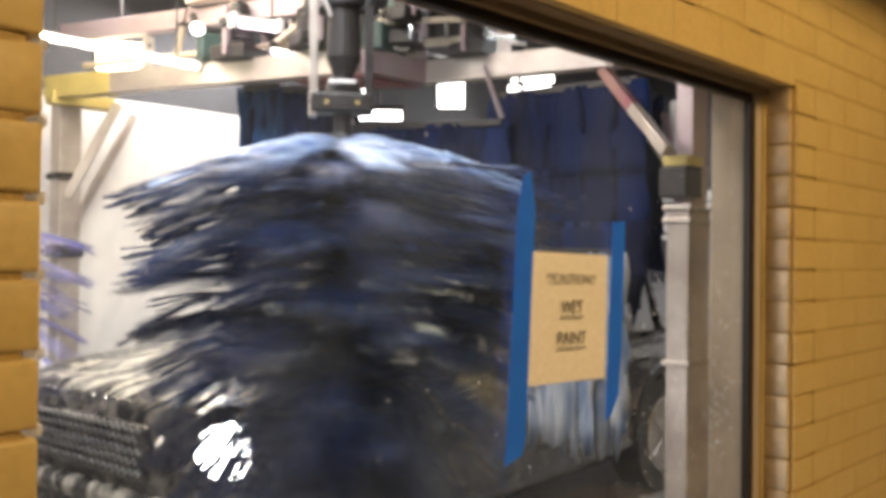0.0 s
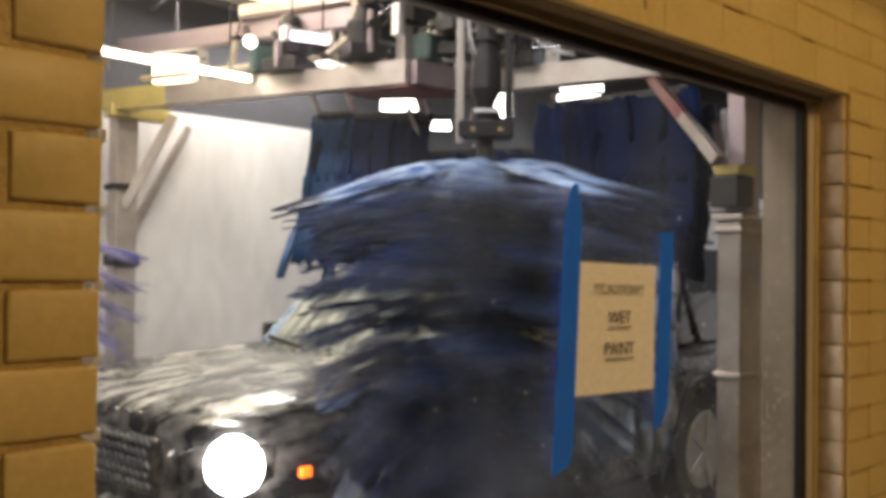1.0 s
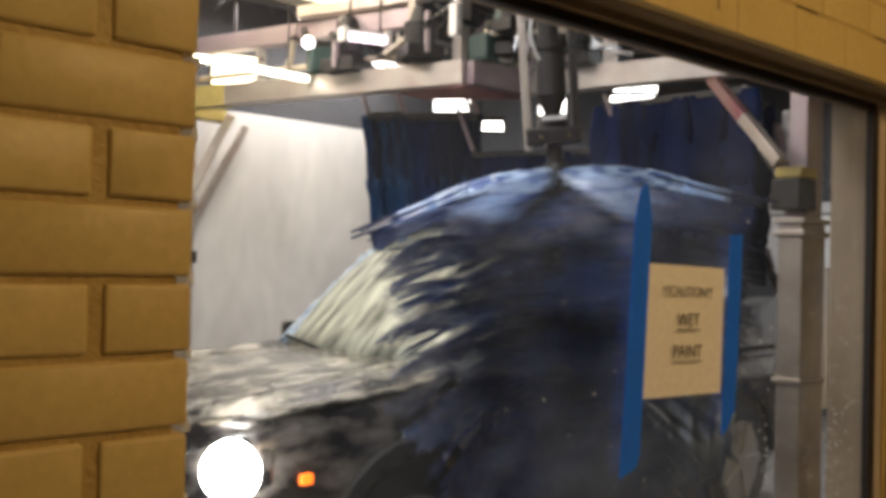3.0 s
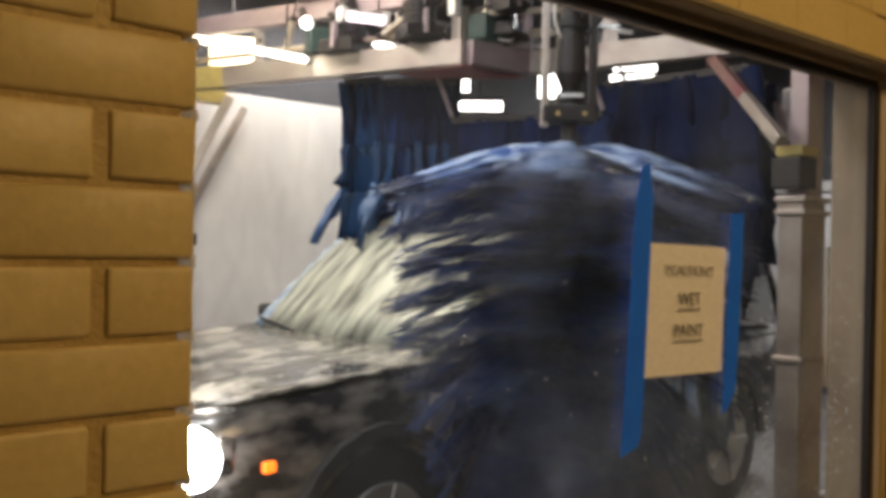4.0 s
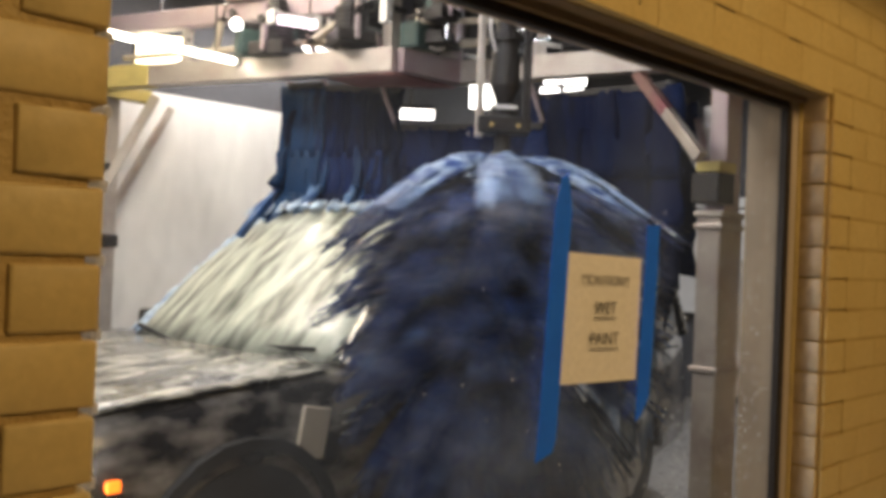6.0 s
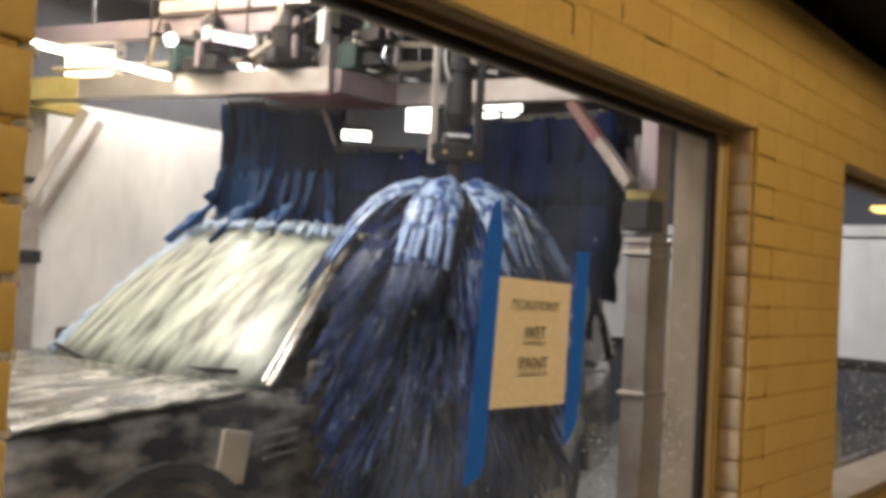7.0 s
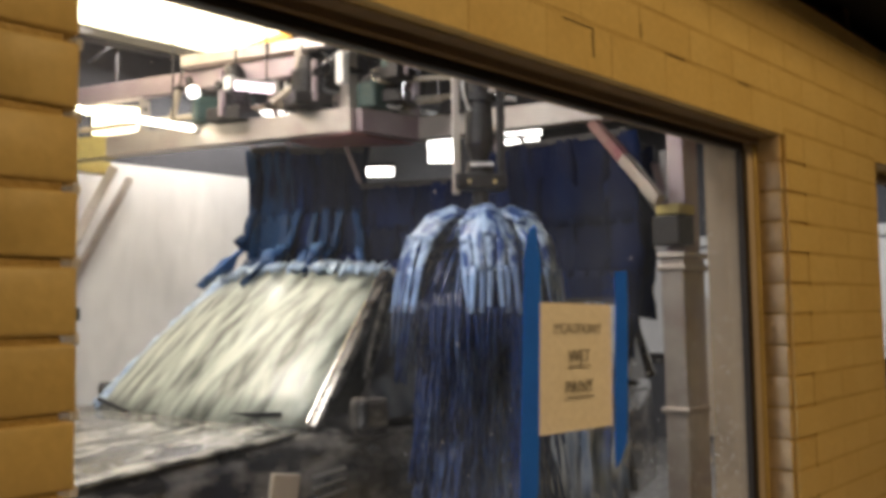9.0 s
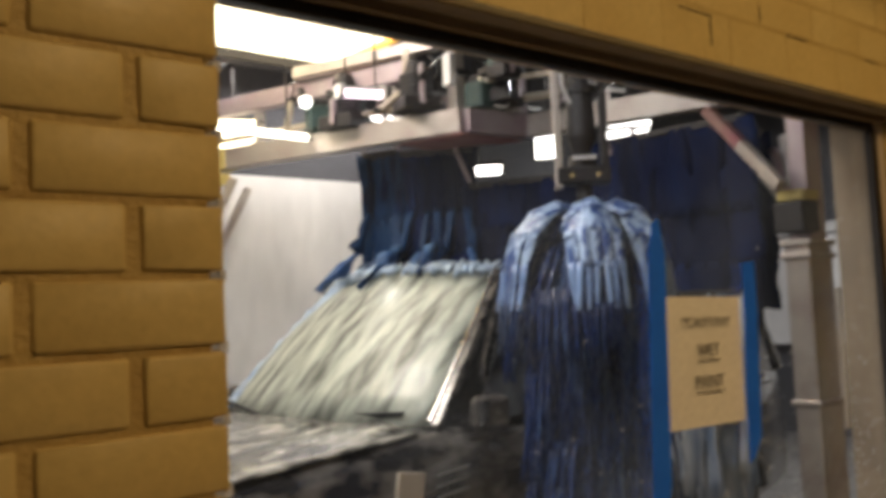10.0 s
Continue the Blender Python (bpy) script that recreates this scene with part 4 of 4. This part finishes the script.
    for s in (-1, 1):
        part("a_pillar", bar((1.16, s * 0.86, 1.115), (1.86, s * 0.672, 1.825), 0.055, 0.05, 0.012), M["paint"], c)
        part("pillar_trim", bar((1.145, s * 0.838, 1.15), (1.85, s * 0.655, 1.855), 0.012, 0.012, 0.003), M["chrome"], c, "bright windshield edge trim")
        for x0, x1 in ((1.30, 2.30), (2.42, 3.40), (3.50, 4.30)):
            a0, a1 = x0 + 0.62 * (x0 < 1.5), x1
            part("side_window", grid([[(x0, s * 0.955, 1.135), (x1, s * 0.955, 1.135)], [(lerp(x0, a0, 0.5), s * 0.86, 1.46), (lerp(x1, a1, 0.5), s * 0.86, 1.46)], [(a0, s * 0.725, 1.775), (a1, s * 0.725, 1.775)]], 0.008), M["car_glass"], c, "dark side window")
        for x in (2.36, 3.45, 4.34):
            part("pillar", bar((x, s * 0.945, 1.13), (x, s * 0.715, 1.80), 0.05, 0.09, 0.008), M["paint"], c)
        part("roof_rail", bar((1.9, s * 0.70, 1.83), (4.2, s * 0.70, 1.83), 0.03, 0.03, 0.008), M["paint"], c)
        part("door_line", box((1.25, s * 0.984 - 0.006, 1.06), (4.2, s * 0.984 + 0.006, 1.075), 0.003), M["paint"], c)
        for x in (2.05, 3.15):
            part("door_handle", box((x, s * 1.0 - 0.014, 0.93), (x + 0.2, s * 1.0 + 0.014, 0.965), 0.01), M["paint"], c)
        # Pale plate stands in for a reflection on the fender.
        plate_at = Matrix.Translation((0.87, s * 0.988, 0.895)) @ pose(0, 0, 0, 0, 10, 0)
        part("fender_vent", box((-0.075, -0.010, -0.115), (0.075, 0.010, 0.095), 0.008, plate_at), M["alu"], c, "pale plate in place of a reflection on the fender")
        for k in range(3):
            part("vent_slat", bar((1.03, s * 0.990, 0.86 + 0.045 * k), (1.22, s * 0.990, 0.875 + 0.045 * k), 0.012, 0.012, 0.002), M["rim"], c, "thin silver slat")
        part("side_mirror", box((1.28, s * 0.995 - 0.05, 1.10), (1.46, s * 0.995 + 0.06, 1.25), 0.03), M["paint"], c)
        # headlamp unit
        h = part("headlight", box((-0.20, s * 0.76 - 0.17, 0.77), (-0.10, s * 0.76 + 0.13, 0.93), 0.03), M["paint"], c)
        # Lens swollen beyond its size so its white shape carries the headlight glare.
        bm = bmesh.new()
        bmesh.ops.create_uvsphere(bm, u_segments=20, v_segments=12, radius=0.1)
        bmesh.ops.transform(bm, matrix=Matrix.Translation((-0.255, s * 0.845, 0.853)) @ Matrix.Diagonal((1.0, 1.4, 1.15, 1)), verts=bm.verts)
        part("lens", bm, M["headlight"], h, "white lit lens, enlarged to take in its glare", True)
        part("side_marker", box((-0.02, s * 0.965 - 0.012, 0.785), (0.03, s * 0.965 + 0.014, 0.825), 0.006), M["amber"], c, "amber glowing side marker")
        part("fog_lamp", rod((-0.37, s * 0.66, 0.52), (-0.34, s * 0.66, 0.52), 0.05, None, 16), M["chrome"], c)
        for x in (0.55, 3.48):
            w = part("wheel", rod((x, s * 0.76, 0.40), (x, s * 0.985, 0.40), 0.40, None, 36), M["rubber"], c)
            part("rim", rod((x, s * 0.975, 0.40), (x, s * 0.995, 0.40), 0.27, 0.25, 30), M["rim"], w)
            for k in range(5):
                a = math.radians(72 * k)
                part("spoke", bar((x, s * 1.0, 0.40), (x + 0.25 * math.cos(a), s * 1.0, 0.40 + 0.25 * math.sin(a)), 0.02, 0.06, 0.006), M["rim"], w)
            arch = bmesh.new()
            for k in range(12):
                a, b2 = math.radians(k * 15), math.radians(k * 15 + 15.5)
                add_bar(arch, (x + 0.46 * math.cos(a), s * 0.985, 0.42 + 0.46 * math.sin(a)), (x + 0.46 * math.cos(b2), s * 0.985, 0.42 + 0.46 * math.sin(b2)), 0.05, 0.05, 0)
            part("wheel_arch", arch, M["rubber"], c)
        part("wiper", bar((0.93 + 0.02, s * 0.1 + 0.1, 1.155), (1.10, s * 0.1 + 0.62 * (1 if s > 0 else -1), 1.185), 0.02, 0.02, 0.004), M["rubber"], c)
    rnd = random.Random(21)
    bm = bmesh.new()
    for k in range(1300):
        f = rnd.uniform(-1, 1)
        if k % 3 == 0:
            p = (frontt(f) + rnd.gauss(0.02, 0.05), f * 0.66, top + 0.035 * (1 - f * f) + 0.014)
        else:
            t = rnd.uniform(0, 1) ** 0.8
            inset = abs(rnd.gauss(0, 0.085))
            p = (lerp(frontb(1), frontt(1), t) - 0.03 - 0.12 * inset, lerp(0.83, 0.65, t) - inset, lerp(belt, top, t) + 0.024)
        m = Matrix.Translation(p) @ pose(0, 0, 0, 0, -40, rnd.uniform(-20, 40)) @ Matrix.Diagonal((rnd.uniform(1.5, 5.5), 1, rnd.uniform(0.2, 0.45), 1))
        bmesh.ops.create_icosphere(bm, subdivisions=1, radius=rnd.uniform(0.004, 0.018), matrix=m)
    part("suds_ridge", bm, M["suds"], c, "pale bluish suds along the windshield edge", True)
    # grille with honeycomb, bumper
    part("grille_frame", box((-0.425, -0.56, 0.70), (-0.375, 0.56, 0.935), 0.02), M["paint"], c)
    g = part("grille", box((-0.43, -0.54, 0.808), (-0.415, 0.54, 0.822), 0.003), M["chrome"], c)
    bm = bmesh.new()
    for r in range(5):
        for k in range(22):
            y = -0.53 + (k + 0.5 * (r % 2)) * 0.048
            z = 0.73 + r * 0.044
            add_bar(bm, (-0.43, y, z), (-0.43, y + 0.022, z + 0.022), 0.008, 0.008, 0)
            add_bar(bm, (-0.43, y + 0.022, z + 0.022), (-0.43, y + 0.044, z), 0.008, 0.008, 0)
    part("honeycomb", bm, M["rim"], g, "grey honeycomb mesh")
    # The pale soap colour also stands in for headlight glare on the bumper.
    part("bumper", box((-0.45, -0.72, 0.56), (-0.30, 0.72, 0.66), 0.04), M["hood_soap"], c, "pale bumper, suds and headlight glare put into its colour")
    part("bumper_lower", box((-0.43, -0.80, 0.34), (-0.25, 0.80, 0.53), 0.05), M["paint"], c)
    part("cowl", box((0.92, -0.80, 1.10), (1.16, 0.80, 1.125), 0.01), M["rubber"], c)
    return c


CAR = car()
track = thing("conveyor_rail", "wet steel conveyor guide rail on the floor", "rail")
part("rail", box((-3.5, 1.66, 0.0), (10.0, 1.72, 0.11), 0.01), M["steel"], track)
part("rail", box((-3.5, 1.44, 0.0), (10.0, 1.50, 0.07), 0.01), M["steel"], track)


# ---- the taped notice ----
PX, PZ, PW, PH = 1.066, 1.643, 0.300, 0.289


def notice():
    n = thing("paper_notice", "white paper notice reading caution wet paint, taped on glass", "notice", pose(PX, GLASS - 0.004, PZ, 0, 1.4, 0))
    rows = [[(PW * i / 10, -0.002 - 0.001 * math.sin(math.pi * i / 10) * math.sin(math.pi * j / 8), -PH * j / 8) for i in range(11)] for j in range(9)]
    part("sheet", grid(rows, 0.0008), M["paper"], n)

    def text(words, x, z, size, squeeze=1.0):
        cu = bpy.data.curves.new("lettering", "FONT")
        cu.body, cu.size, cu.align_x, cu.extrude, cu.offset = words, size, "CENTER", 0.0004, -0.0003
        tmp = bpy.data.objects.new("lettering", cu)
        me = bpy.data.meshes.new_from_object(tmp)
        me.materials.clear()
        me.materials.append(M["ink"])
        ob = new("lettering", me)
        ob.parent = n
        ob.matrix_basis = Matrix.Translation((x, -0.0085, z)) @ pose(0, 0, 0, 90, 0, 0) @ Matrix.Diagonal((squeeze, 1, 1, 1))
    text("!!!CAUTION!!!", PW * 0.50, -0.068, 0.032, 0.96)
    text("WET", PW * 0.515, -0.133, 0.040, 1.0)
    text("PAINT", PW * 0.515, -0.203, 0.040, 1.0)
    for z, w in ((-0.141, 0.086), (-0.211, 0.108)):
        part("underline", box((PW * 0.515 - w / 2, -0.0095, z - 0.0025), (PW * 0.515 + w / 2, -0.0085, z)), M["ink"], n)
    return n


notice()


def tape(rows, label):
    t = thing("tape_strip", label, "tape", group="masking tape on the notice")
    for name, piece in (("strip", rows[:-1]), ("torn_end", rows[-2:])):
        part(name, grid([[(a, GLASS - 0.011, z), (b, GLASS - 0.011, z + d)] for a, b, z, d in piece], 0.0006), M["tape"], t)


tape([(1.038, 1.062, 1.80, 0.012), (1.020, 1.078, 1.735, 0.0), (1.012, 1.072, 1.62, 0), (1.000, 1.062, 1.42, 0), (0.988, 1.052, 1.24, 0), (0.984, 1.040, 1.196, 0.016)], "long vertical strip of blue masking tape, torn ends")
tape([(1.378, 1.432, 1.715, 0.004), (1.374, 1.430, 1.60, 0), (1.364, 1.420, 1.42, 0), (1.358, 1.412, 1.30, 0), (1.357, 1.380, 1.245, 0.012)], "shorter vertical strip of blue masking tape, torn end")


def droplets():
    rnd = random.Random(5)
    bm = bmesh.new()
    for k in range(520):
        x = rnd.uniform(0.5, 2.08) if k % 9 == 0 else rnd.triangular(1.40, 2.09, 1.95)
        z = rnd.uniform(0.9, 2.05) if k % 5 == 0 else rnd.triangular(0.88, 1.75, 1.05)
        r = rnd.uniform(0.0008, 0.0026)
        m = Matrix.Translation((x, GLASS + 0.0065, z)) @ Matrix.Diagonal((1, 0.5, rnd.uniform(1, 2.4), 1))
        bmesh.ops.create_icosphere(bm, subdivisions=1, radius=r, matrix=m)
    for k in range(340):
        x, z = rnd.uniform(W2 + 0.05, 4.6), rnd.triangular(0.9, 1.75, 1.0)
        m = Matrix.Translation((x, 0.1065, z)) @ Matrix.Diagonal((1, 0.5, rnd.uniform(1, 3), 1))
        bmesh.ops.create_icosphere(bm, subdivisions=1, radius=rnd.uniform(0.0015, 0.005), matrix=m)
    tagged(part("water_drops", bm, M["drop"], smooth=True), "small water drops on the window glass, coloured white for sparkle", "water", kind="stuff")


droplets()

# ---- on the wall top: a slack cable ----
cable = thing("slack_cable", "thin pale cable hanging from the eave", "cable")
tube("cable", [(3.36, -0.20, 2.758), (3.42, -0.18, 2.72), (3.54, -0.15, 2.68), (3.80, -0.10, 2.64), (4.3, -0.05, 2.60)], 0.005, M["plastic_white"], cable)


# ---- motion ----
CAR_ROWS = [(0, 1.71), (0.5, 1.615), (1.0, 1.516), (2.0, 1.379), (2.5, 1.319), (3.3, 1.19), (4.0, 1.064), (4.5, 0.98), (5.0, 0.904), (5.8, 0.80), (6.5, 0.755), (7.0, 0.745), (10.0, 0.745)]
LANE = 5.0
HUB_ROWS = [(0, 1.47, 0), (0.5, 1.69, 0), (1.0, 1.92, 0), (1.5, 2.075, -2), (2.0, 2.20, -5), (2.5, 2.27, -9), (3.2, 2.17, -5), (4.0, 2.05, 0), (4.5, 2.08, 0), (5.0, 2.06, 0), (5.8, 2.08, 0), (6.5, 2.13, 0), (7.5, 2.23, 0), (8.2, 2.22, 0), (9.0, 2.18, 0), (10.0, 2.12, 0)]
# how far the foam has sunk: 0 flung out, 1 hanging
SAG = [(0, 0.05), (2.5, 0.05), (4.0, 0.06), (4.7, 0.09), (5.2, 0.14), (5.8, 0.22), (6.3, 0.34), (6.7, 0.47), (7.1, 0.70), (7.5, 0.92), (8.0, 1.0), (10.0, 1.0)]


def strip_poses(lay, z, angle, jit, stiff, sag, lengths):
    """Poses of a strip's three rigid lengths in the rotor's space."""
    low = min(1.0, 0.4 + lay * 2.5)
    down = [(-2 + jit * 0.6) * (1 - sag) + (lerp(0, 48, low) + jit) * sag, (4 + jit) * (1 - sag) + (lerp(46, 76, low) + 0.8 * jit) * sag, (8 + 1.3 * jit) * (1 - sag) + (83 + 0.9 * jit) * sag]
    droop = min(1.0, max(0.0, lay - 0.48) * 2.6) * (1 - sag)
    down = [d + droop * k for d, k in zip(down, (50, 68, 72))]
    at, out = Vector((0.06, 0, z)), []
    for d, ln in zip(down, lengths):
        out.append(pose(0, 0, 0, 0, 0, angle) @ pose(at.x, at.y, at.z, 0, d, 0))
        at = at + Vector((math.cos(radians(d)), 0, -math.sin(radians(d)))) * ln * (0.62 + 0.27 * stiff)
    return out


def motions():
    walk(CAR, [(t, pose(x, 2.755 + (x - 0.745) * math.tan(radians(LANE)), 0, 0, 0, LANE)) for t, x in CAR_ROWS])
    (b1, r1, s1, l1, petals), (b2, r2, s2, l2, _) = BRUSHES
    walk(b1, [(t, pose(x, 1.2, 0.0, 0, lean, 0)) for t, x, lean in HUB_ROWS])
    walk(r1, [(t, pose(0, 0, 0, 0, 0, a)) for t, a in spin(74, 5.0, 7.3)])
    walk(b2, [(0, pose(1.25, 4.1, 0)), (2.5, pose(1.15, 4.1, 0)), (10, pose(0.4, 4.1, 0))])
    walk(r2, [(t, pose(0, 0, 0, 0, 0, -a)) for t, a in spin(70, 20, 30)])
    for obs, lay, z, a, jit, stiff in s1:
        sets = [(t, strip_poses(lay, z, a, jit, stiff, s, l1)) for t, s in SAG]
        for k in range(3):
            walk(obs[k], [(t, p[k]) for t, p in sets])
    for obs, z, a, jit in petals:
        sets = [(t, petal_poses(z, a, jit, s)) for t, s in SAG]
        for k in range(6):
            walk(obs[k], [(t, p[k]) for t, p in sets])
    for obs, lay, z, a, jit, stiff in s2:
        for o, p in zip(obs, strip_poses(lay, z, a, jit, stiff, 0.08, l2)):
            o.matrix_basis = p
    for obs, at, turn, lengths, swing, jit, k in CLOTHS:
        rows = [[], [], []]
        for t, *angles in swing:
            here = at.copy()
            for n, a in enumerate(angles):
                p = Matrix.Translation(here) @ pose(0, 0, 0, 0, 0, turn) @ pose(0, 0, 0, 0, a * k + (0.4, 0.8, 1.2)[n] * jit, 0)
                rows[n].append((t, p))
                here = p @ Vector((0, 0, -lengths[n]))
        for o, r in zip(obs, rows):
            walk(o, r)
    for c in MITTERS:
        walk(c, [(t, pose(x, 0, z)) for t, x, z in MITTER_ROWS])


# ---- bricks of the front wall ----
def bricks():
    """Running bond of painted bricks, cut at the openings."""
    cache = {}
    rnd = random.Random(9)

    def brick(x0, x1, z0, z1, depth=0.10):
        corner = abs(x0 - WIN_R) < 0.003 and z0 < SOFFIT - 0.03
        edge = 0.0055 if (x1 < 0.01 and z0 < SOFFIT) or corner else 0.0009
        if corner:
            z0, z1 = z0 - 0.001, z1 - 0.002
        key = (round(x1 - x0, 3), round(z1 - z0, 3), rnd.randrange(3), edge, corner)
        if key not in cache:
            w, h = key[0] / 2, key[1] / 2
            bm = box((-w, 0, -h), (w, depth - 0.002, h), 0 if corner else edge)
            if corner:
                # rounded outer arris of the jamb bricks
                arris = [e for e in bm.edges if all(v.co.x < -w + 0.001 and v.co.y < 0.001 for v in e.verts)]
                bmesh.ops.bevel(bm, geom=arris, offset=0.014, segments=4, affect="EDGES")
            for v in bm.verts:
                v.co += Vector((rnd.uniform(-1, 1), rnd.uniform(-1, 1), rnd.uniform(-1, 1))) * min(edge, 0.0012 if corner else 0.0035) * 0.35
            cache[key] = finish(bm, "brick", M["brick"], edge > 0.002 and not corner)
        ob = new("brick", cache[key])
        ob.parent = wall
        ob.location = ((x0 + x1) / 2, rnd.uniform(-0.0004, 0.0004), (z0 + z1) / 2)

    k0 = -11
    for k in range(k0, 9):
        zb, zt = 1.6 - PITCH * (k + 1) + JOINT / 2 - 0, 1.6 - PITCH * k - JOINT / 2
        if zb > TOP - 0.02:
            continue
        zt = min(zt, TOP - 0.004)
        off = -0.12 if k % 2 == 0 else 0.0
        if zt > SOFFIT + PITCH * 0.6:
            low = max(zb, SOFFIT) if zb - SOFFIT > PITCH * 0.6 else SOFFIT
            spans = [(-1.05, 4.6, zb)] if low == zb else [(-1.05, 0.0, zb), (0.0, WIN_R, low), (WIN_R, W2, zb), (W2, 4.6, low + 0.012)]
        else:
            spans = [(-1.05, 0.0, zb), (WIN_R, W2, zb)]
        for s0, s1, zl in spans:
            x, lead = off - 6 * LONG, None
            while x < s1:
                a, b = max(x, s0), min(x + LONG, s1)
                if x < s0 and 0 < b - s0 < 0.08:
                    lead = s0
                    x += LONG
                    continue
                if lead is not None:
                    a, lead = lead, None
                gap = JOINT * (0.95 if s1 < 0.1 else 0.22)
                ja = gap if a > s0 else 0
                jb = gap if b < s1 else 0
                if b - a > 0.035 and zt - zl > 0.02:
                    brick(a + ja, b - jb, zl, zt)
                x += LONG


bricks()
# Milky nubs stand in for tunnel light showing through the joint gaps.
light_nub = finish(box((0.001, 0.02, -0.008), (0.013, 0.07, 0.008), 0.003), "light_nub", M["light_nub"], True)
for k in range(-6, 9):
    o = new("light_nub", light_nub)
    o.parent, o.location = wall, (0, 0, 1.6 - PITCH * (k + 1))
# Plates paler than the bricks: tunnel light on the jamb put into colour.
facing = [finish(box((-0.006, 0.012, -0.0455 + 0.001 * v), (-0.0006, 0.084, 0.0455), 0.0025), "jamb_facing", M["jamb"], True) for v in range(3)]
for k in range(-6, 8):
    o = new("jamb_facing", facing[k % 3])
    o.parent, o.location = wall, (WIN_R, 0, 1.6 - PITCH * (k + 0.5))
# open joints in the wall over the window
for a, b in CRACKS:
    part("open_joint", box((a[0], -0.0012, a[1]), (b[0], 0.002, b[1])), M["gasket"], wall, "dark open joint")
motions()
